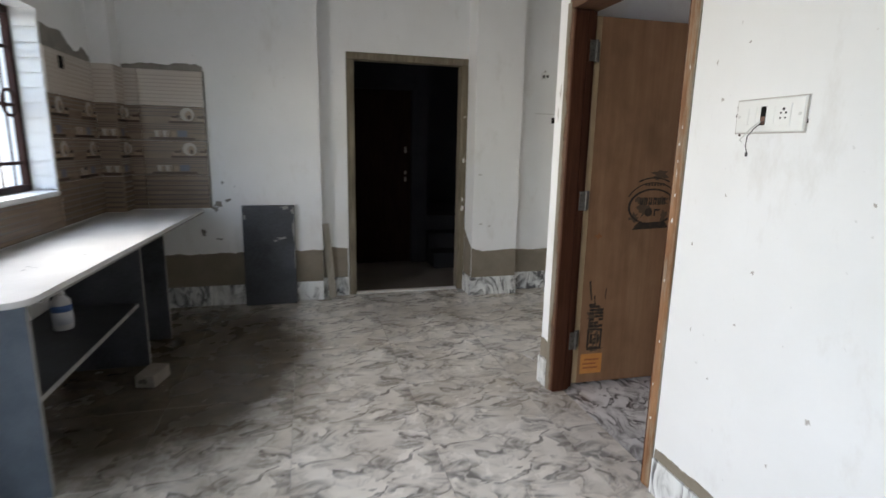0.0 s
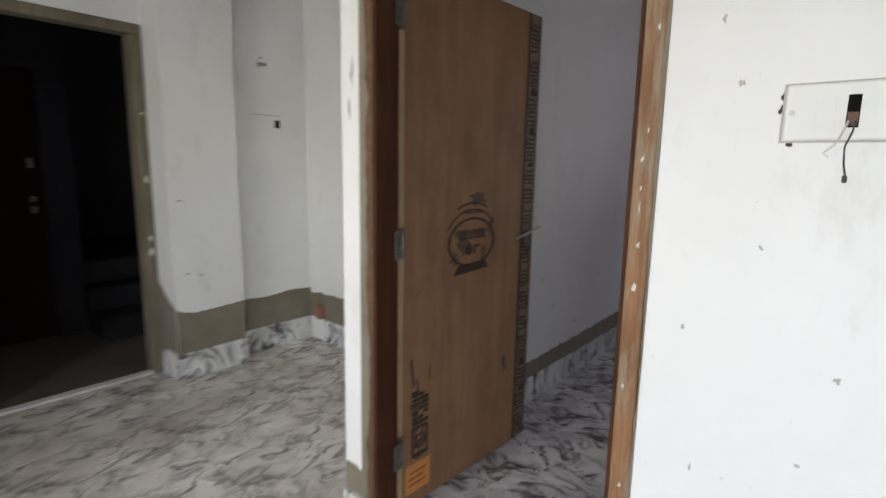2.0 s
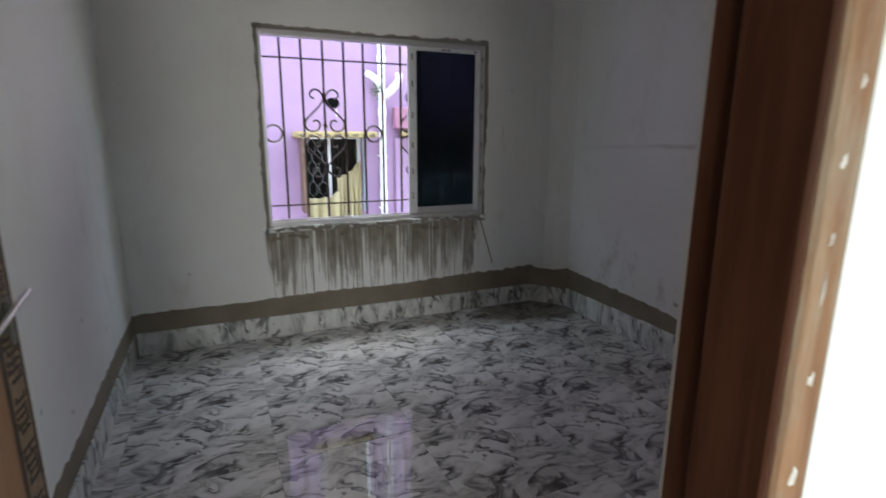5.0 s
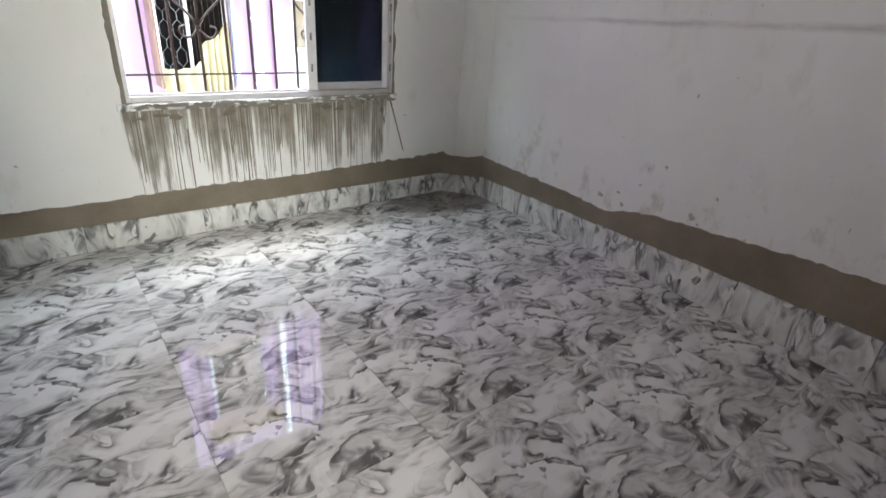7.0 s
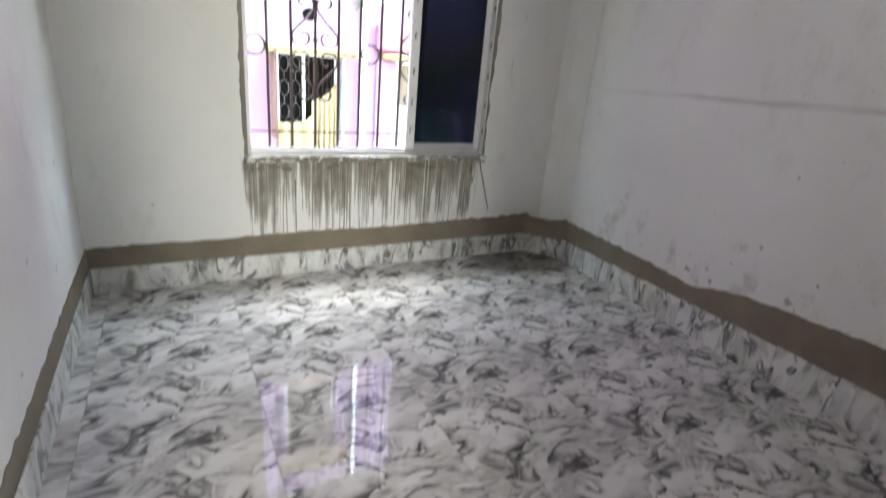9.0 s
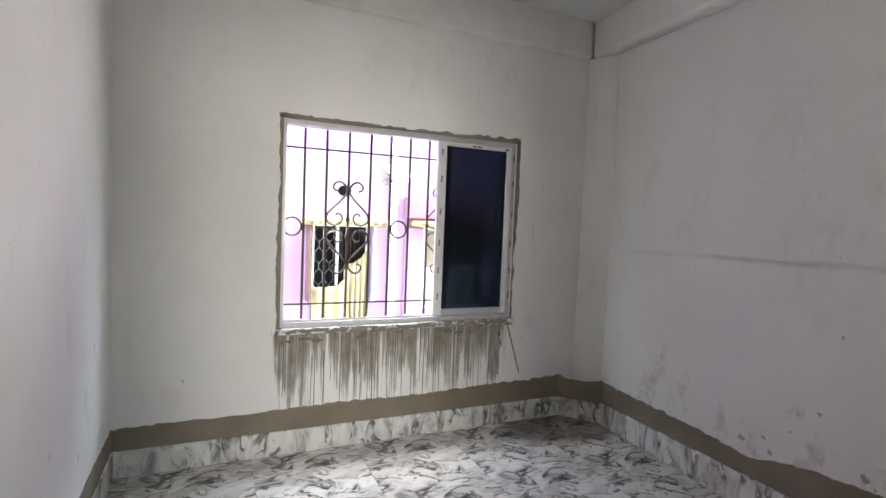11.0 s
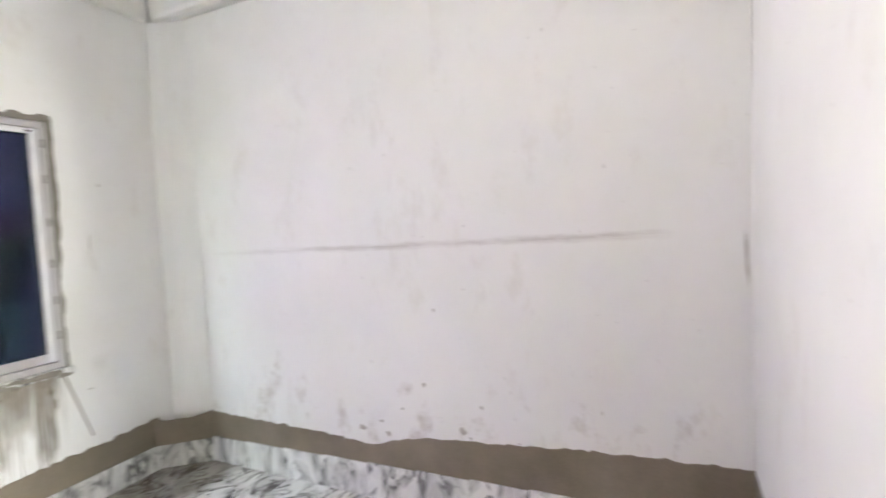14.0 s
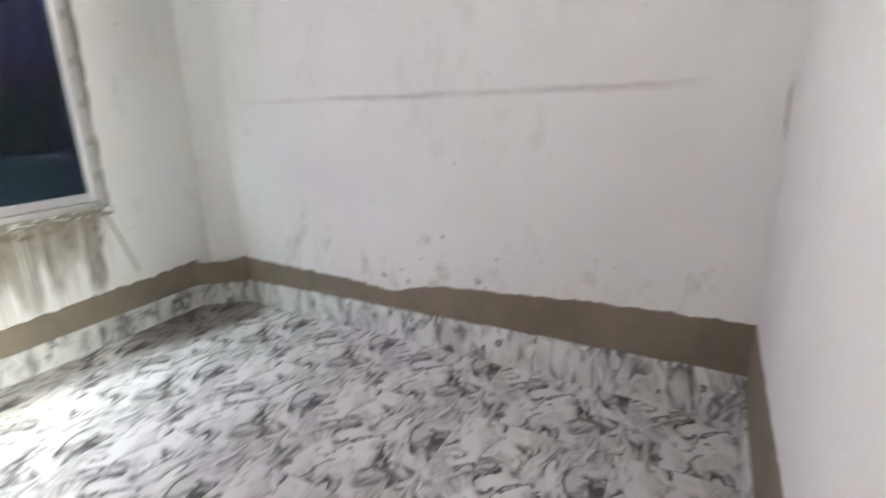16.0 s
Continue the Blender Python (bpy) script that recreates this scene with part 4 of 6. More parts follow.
window_sill = structure("window_sill", bevelled(WIN_X - 0.02, WIN_X + 0.19, 1.755, 3.435, 0.736, 0.771, 0.004), SKIRT_TILE, "grey-swirled marble window sill with cement smears", "sill")
bm = bmesh.new()
rng = random.Random(21)
for k in range(70):
    blob(bm, side("x", WIN_X - 0.0202, -1), rng.uniform(1.77, 3.43), rng.uniform(0.738, 0.768), rng.uniform(0.02, 0.075), rng.uniform(0.006, 0.016), 0.0015, k + 200)
part("cement_smear", bm, CEMENT_DARK, window_sill, "smeared cement", "stuff")
# cement slurry that ran down from the sill: a thin wash and thicker runs on it
on = side("x", WIN_X, -1)
part("slurry_wash", patch(bmesh.new(), on, rect(1.79, 3.44, 0.27, 0.7345), 0.0008), SLURRY, wall_window, "thin cement slurry run down the wall below the sill")
bm = bmesh.new()
for k in range(84):
    y = rng.uniform(1.81, 3.42)
    if y < 2.32 and rng.random() < 0.5:
        continue
    heavy = 0.5 + 0.5 * (y - 1.80) / 1.62
    length = min(0.46, rng.uniform(0.16, 0.60) * (0.55 + 0.65 * heavy))
    w = rng.uniform(0.0018, 0.0052)
    z1 = 0.735 - (0 if rng.random() < 0.75 else rng.uniform(0.0, 0.15))
    lean = rng.uniform(-0.006, 0.006)
    outline = []
    for s in (-1, 1):
        for j in range(6):
            t = j / 5 if s < 0 else 1 - j / 5
            outline.append((y + s * w * (1 - 0.55 * t) * rng.uniform(0.6, 1.2) + lean * t, z1 - length * t))
    patch(bm, on, outline, 0.0017 + 0.0001 * (k % 8))
patch(bm, on, [(1.80, 0.735), (1.812, 0.735), (1.688, 0.36), (1.682, 0.365)], 0.0024)
for k in range(12):
    y = rng.uniform(2.0, 3.42)
    blob(bm, on, y, rng.uniform(0.69, 0.728), rng.uniform(0.02, 0.06), rng.uniform(0.01, 0.025), 0.0028, 300 + k)
for k, (y, z, ry, rz) in enumerate(((1.87, 0.67, 0.022, 0.035), (1.85, 0.60, 0.012, 0.05), (2.35, 0.66, 0.03, 0.025), (2.10, 0.69, 0.03, 0.02))):
    blob(bm, on, y, z, ry, rz, 0.0030, 340 + k)
tagged(new("cement_drips", mesh_of("cement_drips", bm, CEMENT_DRIP)), "grey-brown cement slurry run down the wall below the sill", "cement stain", kind="stuff")

# window grille
GX = WIN_X + 0.125
grille = thing("window_grille", GX, 2.59, 0.75, "brown iron window grille with scrolls and rings", "window grille")


def flat_bar(y0, y1, z0, z1):
    return bevelled(GX - 0.005, GX + 0.005, y0, y1, z0, z1, 0.0015)


for y in (3.244, 3.108, 2.965, 2.822, 2.685, 2.549, 2.411, 2.275, 2.14, 2.0, 1.87):
    part("bar", flat_bar(y - 0.0075, y + 0.0075, WZ0 + 0.035, WZ1 - 0.002), IRON, grille)
for z in (1.875, 0.90):
    part("cross_bar", bevelled(GX - 0.009, GX - 0.0055, W0 + 0.002, W1 - 0.002, z - 0.0055, z + 0.0055, 0.001), IRON, grille)


def ring(y, z, r):
    return tube(bmesh.new(), [(GX, y + r * math.cos(k * math.tau / 24), z + r * math.sin(k * math.tau / 24)) for k in range(24)], 0.007, 6, True)


for y in (3.312, 2.617, 1.935):
    part("ring", ring(y, 1.387, 0.056), IRON, grille)


def scroll(cy, mirror, flip, cz):
    """A lyre scroll: a curl turned outwards at the end, a neck at the bar, a belly, and a curl back inwards."""
    knots = [(0.066, 0.236), (0.092, 0.246), (0.094, 0.272), (0.070, 0.294), (0.040, 0.290), (0.016, 0.266), (0.008, 0.236), (0.022, 0.205), (0.056, 0.165), (0.098, 0.125),
             (0.130, 0.088), (0.136, 0.055), (0.118, 0.026), (0.084, 0.016), (0.052, 0.026), (0.036, 0.056), (0.046, 0.084), (0.070, 0.090), (0.082, 0.074)]
    pts = []
    for i in range(len(knots) - 1):
        a, b, c, d = (Vector(knots[max(0, min(len(knots) - 1, i + k))]) for k in (-1, 0, 1, 2))
        for j in range(4):
            t = j / 4
            pts.append(0.5 * (2 * b + (c - a) * t + (2 * a - 5 * b + 4 * c - d) * t * t + (3 * b - a - 3 * c + d) * t ** 3))
    return tube(bmesh.new(), [(GX - 0.001, cy + mirror * p.x, cz + flip * p.y) for p in pts], 0.0068, 6)


for cy in (2.965, 2.275):
    for mirror in (1, -1):
        part("scroll", scroll(cy, mirror, 1, 1.387), IRON, grille)
        part("scroll", scroll(cy, mirror, -1, 1.387), IRON, grille)
    for z in (1.63, 1.44, 1.33, 1.14):
        part("collar", bevelled(GX - 0.010, GX + 0.010, cy - 0.014, cy + 0.014, z - 0.012, z + 0.012, 0.003), IRON, grille)

# ---- plaster bands, marks ----
def band(name, on, u0, u1, z0, tops, seed, label="bare cement band above the skirting", rough=0.012, depth=0.004):
    structure(name, ragged(bmesh.new(), on, u0, u1, z0, tops, depth, rough, 0.018, seed), CEMENT, label, "plaster band")


right_on = slanted(RIGHT_B, RIGHT_A)
RIGHT_LEN = (Vector(RIGHT_A) - Vector(RIGHT_B)).length
SK = 0.148
band("trim_band_window", side("x", WIN_X, -1), 1.30, LEFT, SK, [0.318, 0.300, 0.30, 0.285, 0.28, 0.29, 0.285, 0.27, 0.275, 0.27], 31)
band("trim_band_right", right_on, 0.0, RIGHT_LEN, SK, [0.455, 0.442, 0.432, 0.410, 0.385, 0.366, 0.285, 0.302, 0.308, 0.310, 0.315, 0.33], 32)
band("trim_band_left", side("y", LEFT, -1), ROOM_X + 0.01, WIN_X, SK, [0.23, 0.235, 0.24, 0.25, 0.262, 0.27], 33)
band("trim_band_inner", side("x", ROOM_X, 1), 1.25, D0 - 0.06, SK, [0.44, 0.425, 0.415, 0.41, 0.40], 34)
bm = ragged(bmesh.new(), slanted((6.055, 1.1135), (6.309, 1.335)), 0.0, 0.336, SK, [0.322, 0.30, 0.295, 0.318], 0.004, 0.012, 0.018, 35)
structure("trim_band_corner", bm, CEMENT, "rough cement fillet in the corner", "plaster band")
band("trim_band_door", side("x", HALL_X, -1), SOUTH, D0 - 0.012, 0.15, [0.20, 0.20, 0.195, 0.205, 0.20, 0.19], 36, rough=0.006)
band("trim_band_nib", side("x", HALL_X, -1), D1 + 0.008, 4.214, 0.15, [0.26, 0.275, 0.27], 37)
band("trim_band_north", side("y", NORTH, -1), WEST, 1.835, 0.17, [0.44, 0.44, 0.445, 0.44, 0.445], 38)
band("trim_band_jamb", side("y", DOOR_N, -1), 1.84, M0 - 0.01, 0.17, [0.44, 0.445, 0.43], 39)
band("trim_band_column", side("y", 5.965, -1), M1, 3.57, 0.17, [0.44, 0.41, 0.415, 0.42, 0.43], 40)
band("trim_band_column_side", side("x", M1, -1), 5.965, DOOR_N - 0.015, 0.17, [0.44, 0.50, 0.58], 41)
band("trim_band_passage", side("y", 6.085, -1), 3.572, 4.18, 0.17, [0.40, 0.385, 0.40, 0.39], 42)
band("trim_band_passage_side", side("x", 4.18, -1), 4.4, 6.08, 0.17, [0.36, 0.37, 0.35, 0.37, 0.36], 43)

part("grime_streak", patch(bmesh.new(), right_on, rect(0.2, 2.85, 1.24, 1.42), 0.0006), SCRAPED, wall_right, "long grey scrape")
part("grime", patch(bmesh.new(), right_on, rect(0.01, 2.95, 0.26, 0.98), 0.0006), SPLASHED, wall_right, "grime splashed above the cement band")
bm = bmesh.new()
for k, (u, z, ru, rz) in enumerate(((1.40, 0.635, 0.018, 0.026), (1.10, 0.557, 0.02, 0.02), (1.50, 0.60, 0.014, 0.016), (1.53, 0.50, 0.022, 0.014), (1.20, 0.43, 0.04, 0.035), (1.16, 0.40, 0.016, 0.016),
                                    (1.66, 0.42, 0.03, 0.016), (1.78, 0.37, 0.04, 0.03), (1.62, 0.36, 0.03, 0.03), (0.86, 0.41, 0.018, 0.012), (0.92, 0.41, 0.012, 0.010), (0.98, 0.71, 0.008, 0.008),
                                    (1.42, 1.372, 0.006, 0.008), (1.37, 1.368, 0.006, 0.008), (1.33, 1.01, 0.012, 0.02), (0.02, 1.25, 0.012, 0.16), (0.55, 0.60, 0.006, 0.02))):
    blob(bm, right_on, u, z, ru * 0.75, rz * 0.75, 0.001, 500 + k)
part("scuff", bm, STAIN, wall_right, "small grey scuffs and chips")
bm = bmesh.new()
on = side("x", HALL_X, -1)
for k, (u, z, ru, rz) in enumerate(((2.62, 0.62, 0.010, 0.012), (2.86, 0.98, 0.009, 0.008), (3.10, 1.62, 0.005, 0.010), (3.06, 1.50, 0.006, 0.008), (2.98, 1.66, 0.006, 0.006), (2.72, 0.42, 0.005, 0.006), (3.0, 1.20, 0.006, 0.005), (2.9, 0.80, 0.008, 0.004))):
    blob(bm, on, u, z, ru, rz, 0.001, 540 + k)
for k, (u, z, ru, rz) in enumerate(((2.40, 0.86, 0.007, 0.006), (2.55, 1.22, 0.005, 0.007), (2.98, 0.58, 0.006, 0.004), (3.08, 0.72, 0.003, 0.012), (3.12, 1.02, 0.004, 0.009), (2.30, 0.55, 0.006, 0.005))):
    blob(bm, on, u, z, ru, rz, 0.001, 660 + k)
blob(bm, on, 4.165, 1.62, 0.012, 0.06, 0.001, 560)
blob(bm, on, 4.178, 1.52, 0.009, 0.05, 0.001, 561)
part("scuff", bm, STAIN, wall_door, "small grey scuffs and chips")
bm = bmesh.new()
for k, (u, z) in enumerate(((4.6, 0.52), (5.2, 0.62), (4.9, 0.36), (5.6, 0.44), (4.45, 0.70), (5.9, 0.82))):
    blob(bm, side("y", LEFT, -1), u, z, 0.012, 0.018, 0.001, 570 + k)
part("scuff", bm, STAIN, wall_left, "small grey scuffs")
bm = bmesh.new()
for k, (u, z, ru, rz) in enumerate(((1.62, 1.40, 0.004, 0.05), (1.68, 0.62, 0.02, 0.006), (3.9, 0.50, 0.010, 0.008), (1.55, 1.72, 0.008, 0.01))):
    blob(bm, side("x", WIN_X, -1), u, z, ru, rz, 0.001, 580 + k)
part("scuff", bm, STAIN, wall_window, "small grey scuffs")
bm = bmesh.new()
for k, (u, z, ru, rz) in enumerate(((1.03, 0.85, 0.05, 0.028), (1.10, 0.88, 0.03, 0.02), (1.0, 0.81, 0.03, 0.03), (0.90, 0.62, 0.02, 0.035), (1.02, 0.56, 0.035, 0.012), (1.06, 1.02, 0.01, 0.02), (1.15, 0.99, 0.006, 0.006))):
    blob(bm, side("y", NORTH, -1), u, z, ru, rz, 0.0015, 590 + k)
ragged(bm, side("y", NORTH, -1), 0.42, 0.97, 1.86, [1.895, 1.91, 1.9, 1.92, 1.905], 0.004, 0.012, 0.02, 44)
part("cement_smear", bm, CEMENT_DARK, wall_north, "cement smears at the tile edge")
bm = bmesh.new()
ragged(bm, side("x", WEST, 1), 5.205, 5.90, 1.84, [1.99, 1.985, 1.985, 1.98, 1.92, 1.90, 1.94, 1.90], 0.004, 0.02, 0.02, 45)
part("cement_smear", bm, CEMENT_DARK, wall_west, "rough cement patch above the tiles")
bm = bmesh.new()
on = side("y", 5.965, -1)
for k, (u, z) in enumerate(((3.22, 0.66), (3.30, 0.64), (3.2, 1.1))):
    blob(bm, on, u, z, 0.018, 0.008, 0.001, 610 + k)
part("scuff", bm, STAIN, wall_north)
part("brick", bevelled(4.135, 4.182, 5.91, 5.975, 0.175, 0.275, 0.006), BRICK_RED, wall_passage, "exposed red brick bit")

# ---- switch boards ----
def wire(parent, pts, r, mat, label=""):
    part("wire", tube(bmesh.new(), pts, r, 6), mat, parent, label)


def plate(thing_ob, on, u0, u1, z0, z1, d=0.008):
    """A moulded plate with softened edges standing off a wall."""
    bm = bmesh.new()
    outline = rect(u0, u1, z0, z1)
    inner = rect(u0 + 0.003, u1 - 0.003, z0 + 0.003, z1 - 0.003)
    a = [bm.verts.new(on(u, z, 0)) for u, z in outline]
    b = [bm.verts.new(on(u, z, d - 0.003)) for u, z in outline]
    c = [bm.verts.new(on(u, z, d)) for u, z in inner]
    for A, B in ((a, b), (b, c)):
        for k in range(4):
            bm.faces.new((A[k], A[(k + 1) % 4], B[(k + 1) % 4], B[k]))
    bm.faces.new(c)
    return part("plate", bm, PLASTIC, thing_ob, "glossy white plastic plate")


on = side("x", HALL_X, -1)
sw = thing("switch_board", HALL_X, 2.874, 1.395, "white switch board with a missing switch and loose wires", "switch board")
back = part("backing", patch(bmesh.new(), on, rect(2.757, 2.992, 1.391, 1.492), 0.003), STAIN, sw, "grey rim behind the plate")
plate(sw, on, 2.761, 2.988, 1.395, 1.489)
face = shifted(on, 0.008)


def along(f):
    return 2.988 - 0.227 * f


for f0, f1 in ((0.13, 0.20), (0.215, 0.32), (0.49, 0.59)):
    part("switch", patch(bmesh.new(), face, rect(along(f1), along(f0), 1.418, 1.466), 0.0014), PLASTIC, sw, "white rocker switch")
part("gap", patch(bmesh.new(), face, rect(along(0.462), along(0.385), 1.415, 1.468), 0.0008), BLACK, sw, "dark empty switch hole")
part("box_inside", patch(bmesh.new(), face, rect(along(0.455), along(0.392), 1.418, 1.440), 0.0014), COPPER_DARK, sw, "reddish box interior")
part("socket", patch(bmesh.new(), face, rect(along(0.82), along(0.62), 1.412, 1.471), 0.002), PLASTIC, sw, "white socket module")
bm = bmesh.new()
for f, z, r in ((0.72, 1.457, 0.0042), (0.685, 1.447, 0.003), (0.755, 1.447, 0.003), (0.685, 1.433, 0.003), (0.755, 1.433, 0.003)):
    patch(bm, shifted(face, 0.002), disc(along(f), z, r, 10), 0.0006)
part("socket_holes", bm, BLACK, sw)
for f in (0.05, 0.94):
    part("screw_cap", patch(bmesh.new(), face, disc(along(f), 1.442, 0.005, 12), 0.0012), PLASTIC_GREY, sw)
for k, (u, z) in enumerate(((2.993, 1.470), (2.994, 1.448), (2.975, 1.391), (2.758, 1.42))):
    part("chipped_edge", blob(bmesh.new(), on, u, z, 0.007, 0.010, 0.003, 640 + k), IRON, sw, "dark chipped wall at the plate edge")
wire(sw, [(2.990, 2.897, 1.425), (2.965, 2.900, 1.408), (2.950, 2.908, 1.386), (2.948, 2.922, 1.372), (2.952, 2.915, 1.366)], 0.0018, PLASTIC_GREY, "grey loose wire")
wire(sw, [(2.990, 2.888, 1.425), (2.965, 2.888, 1.408), (2.948, 2.895, 1.382), (2.944, 2.893, 1.355), (2.947, 2.889, 1.335)], 0.0015, WIRE, "dark loose wire")
part("wire_end", bevelled(2.944, 2.950, 2.886, 2.893, 1.325, 1.337, 0.0015), WIRE, sw)

on = side("x", ROOM_X, 1)
sw2 = thing("switch_board", ROOM_X, 2.92, 1.40, "white switch board with an open slot and green-black wire", "switch board")
plate(sw2, on, 2.818, 3.045, 1.384, 1.478)
face = shifted(on, 0.008)
part("socket", patch(bmesh.new(), face, rect(2.824, 2.872, 1.412, 1.470), 0.002), PLASTIC, sw2, "white socket module")
bm = bmesh.new()
for u, z in ((2.842, 1.455), (2.835, 1.437), (2.849, 1.437)):
    patch(bm, shifted(face, 0.002), rect(u - 0.002, u + 0.002, z - 0.005, z + 0.005), 0.0006)
part("socket_holes", bm, PLASTIC_GREY, sw2)
part("gap", patch(bmesh.new(), face, rect(2.940, 2.967, 1.405, 1.457), 0.0008), BOX_PALE, sw2, "open switch slot")
for u in (2.972, 2.999):
    part("switch", patch(bmesh.new(), face, rect(u, u + 0.024, 1.417, 1.466), 0.004), PLASTIC, sw2, "white rocker switch")
part("top_gap", patch(bmesh.new(), on, rect(2.818, 3.045, 1.4785, 1.4825), 0.003), STAIN, sw2, "thin grey strip along the top edge")
wire(sw2, [(3.162, 2.958, 1.450), (3.178, 2.951, 1.446), (3.183, 2.938, 1.434), (3.181, 2.927, 1.419), (3.179, 2.923, 1.410)], 0.0024, WIRE_GREEN, "green wire")
wire(sw2, [(3.179, 2.923, 1.410), (3.176, 2.920, 1.400), (3.172, 2.920, 1.386)], 0.0028, WIRE, "black taped wire")
part("wire_end", bevelled(3.166, 3.178, 2.914, 2.926, 1.378, 1.387, 0.002), WIRE, sw2)

on = side("y", 6.085, -1)
sw3 = thing("doorbell_box", 3.83, 6.085, 1.95, "small white box with dark openings on the passage wall", "switch box")
plate(sw3, on, 3.795, 3.868, 1.945, 2.005, 0.009)
bm = bmesh.new()
patch(bm, shifted(on, 0.009), rect(3.805, 3.825, 1.958, 1.985), 0.0008)
patch(bm, shifted(on, 0.009), rect(3.84, 3.86, 1.965, 1.985), 0.0008)
part("gap", bm, BLACK, sw3)
part("chipped_edge", blob(bmesh.new(), on, 3.828, 2.014, 0.02, 0.012, 0.003, 700), STAIN, sw3)
sw4 = thing("blank_plate", 3.86, 6.085, 1.55, "pale blank plate with one black square hole", "switch box")
part("plate", patch(bmesh.new(), on, rect(3.755, 3.962, 1.552, 1.645), 0.004), PUTTY, sw4, "putty-smeared plate")
part("gap", patch(bmesh.new(), shifted(on, 0.004), rect(3.915, 3.955, 1.565, 1.618), 0.0008), BLACK, sw4, "black square hole")
part("rim", patch(bmesh.new(), on, rect(3.755, 3.962, 1.6455, 1.650), 0.004), STAIN, sw4)

# ---- kitchen: counter, tiles, window ----
CT = 0.81
def front(y):
    return 0.80 + 0.044 * (y - 3.59)


bm = bmesh.new()
outline = [(WEST + 0.002, 3.545), (0.72, 3.545)]
outline += [(0.72 + 0.08 * math.sin(radians(a)), 3.625 - 0.08 * math.cos(radians(a))) for a in range(10, 90, 16)]
outline += [(front(3.64), 3.64), (front(6.098), 6.098), (0.417, 6.098), (0.417, 5.908), (WEST + 0.002, 5.908)]
prism(bm, outline, CT - 0.022, CT)
bmesh.ops.bevel(bm, geom=[e for e in bm.edges if abs(e.verts[0].co.z - e.verts[1].co.z) < 1e-4], offset=0.004, segments=2, affect="EDGES")
worktop = tagged(new("kitchen_worktop", mesh_of("kitchen_worktop", bm, GRANITE_TOP)), "dusty pale grey stone kitchen worktop with a rounded corner", "worktop")
part("nosing", tube(bmesh.new(), [(front(y) - 0.004, y, CT - 0.028) for y in (3.66, 4.4, 5.2, 6.09)], 0.005, 6), DUSTY_EDGE, worktop)
for k, (x, y) in enumerate(((0.58, 4.05), (0.60, 4.09), (0.57, 4.12), (0.70, 4.35), (0.45, 5.1))):
    part("speck", blob(bmesh.new(), lambda u, z, d: (u, z, CT + d), x, y, 0.012, 0.006, 0.0012, 720 + k), WIRE, worktop, "dark mortar speck")
support = thing("counter_base", 0.5, 4.6, 0, "blue-grey granite slab counter base with open shelf", "counter")
for y in (3.69, 4.915, 5.36):
    # inner uprights take a darker stone: dirt and the worktop's shade in one colour
    p = part("upright", bevelled(WEST + 0.002, front(y) - (0.068 if y < 4 else 0.10), y, y + 0.022, 0, CT - 0.0225, 0.003), GRANITE if y < 4 else SLAB, support, "blue-grey granite upright" if y < 4 else "granite upright darkened for dirt and the worktop's shade")
    part("edge_dust", box(bmesh.new(), front(y) - (0.0675 if y < 4 else 0.0995), front(y) - (0.0655 if y < 4 else 0.0975), y + 0.002, y + 0.02, 0, CT - 0.03), DUSTY_EDGE, p, "pale dusty edge")
sh = part("shelf", bevelled(WEST + 0.002, front(4.2) - 0.10, 3.7125, 4.9145, 0.375, 0.397, 0.003), SLAB, support, "dark stone shelf")
part("edge_dust", box(bmesh.new(), front(4.2) - 0.0995, front(4.2) - 0.097, 3.713, 4.914, 0.375, 0.396), DUSTY_EDGE, sh, "pale dusty edge")

bottle = thing("plastic_bottle", 0.50, 4.52, 0.397, "white plastic bottle with a blue label band", "bottle")
c = (0.50, 4.52, 0.398)
smooth(part("body", lathe(bmesh.new(), [(0.040, 0.0), (0.044, 0.006), (0.044, 0.135), (0.040, 0.15), (0.022, 0.172), (0.018, 0.176)], c, 24), BOTTLE, bottle))
smooth(part("cap", lathe(bmesh.new(), [(0.020, 0.177), (0.021, 0.18), (0.019, 0.20), (0.012, 0.205)], c, 18), BOTTLE, bottle))
smooth(part("label_band", lathe(bmesh.new(), [(0.0447, 0.095), (0.0447, 0.128)], c, 24), BOTTLE_BLUE, bottle, "blue label band"))
smooth(part("label_panel", lathe(bmesh.new(), [(0.0446, 0.03), (0.0446, 0.092)], c, 24), LABEL_PALE, bottle, "pale worn label"))

bm = bevelled(-0.054, 0.054, -0.088, 0.088, 0, 0.072, 0.010, seg=2)
for v in bm.verts:
    v.co += 0.006 * Vector((noise.noise(v.co * 30), noise.noise(v.co * 30 + Vector((5, 0, 0))), 0 if v.co.z < 0.01 else noise.noise(v.co * 25)))
bm.transform(Matrix.Translation((0.835, 4.68, 0)) @ Matrix.Rotation(radians(-14), 4, "Z"))
brick = tagged(new("loose_brick", mesh_of("loose_brick", bm, BRICK)), "pale dusty loose brick with a hollow end painted dark", "brick")
# flat patch paints the shade of the hollow in the brick's end
bm = blob(bmesh.new(), lambda u, z, d: (u, -0.0885 - d, z), -0.006, 0.038, 0.028, 0.020, 0.001, 33, 10)
bm.transform(Matrix.Translation((0.835, 4.68, 0)) @ Matrix.Rotation(radians(-14), 4, "Z"))
part("broken_end", bm, MOULD, brick, "flat dark patch painting the shade in the hollow end")

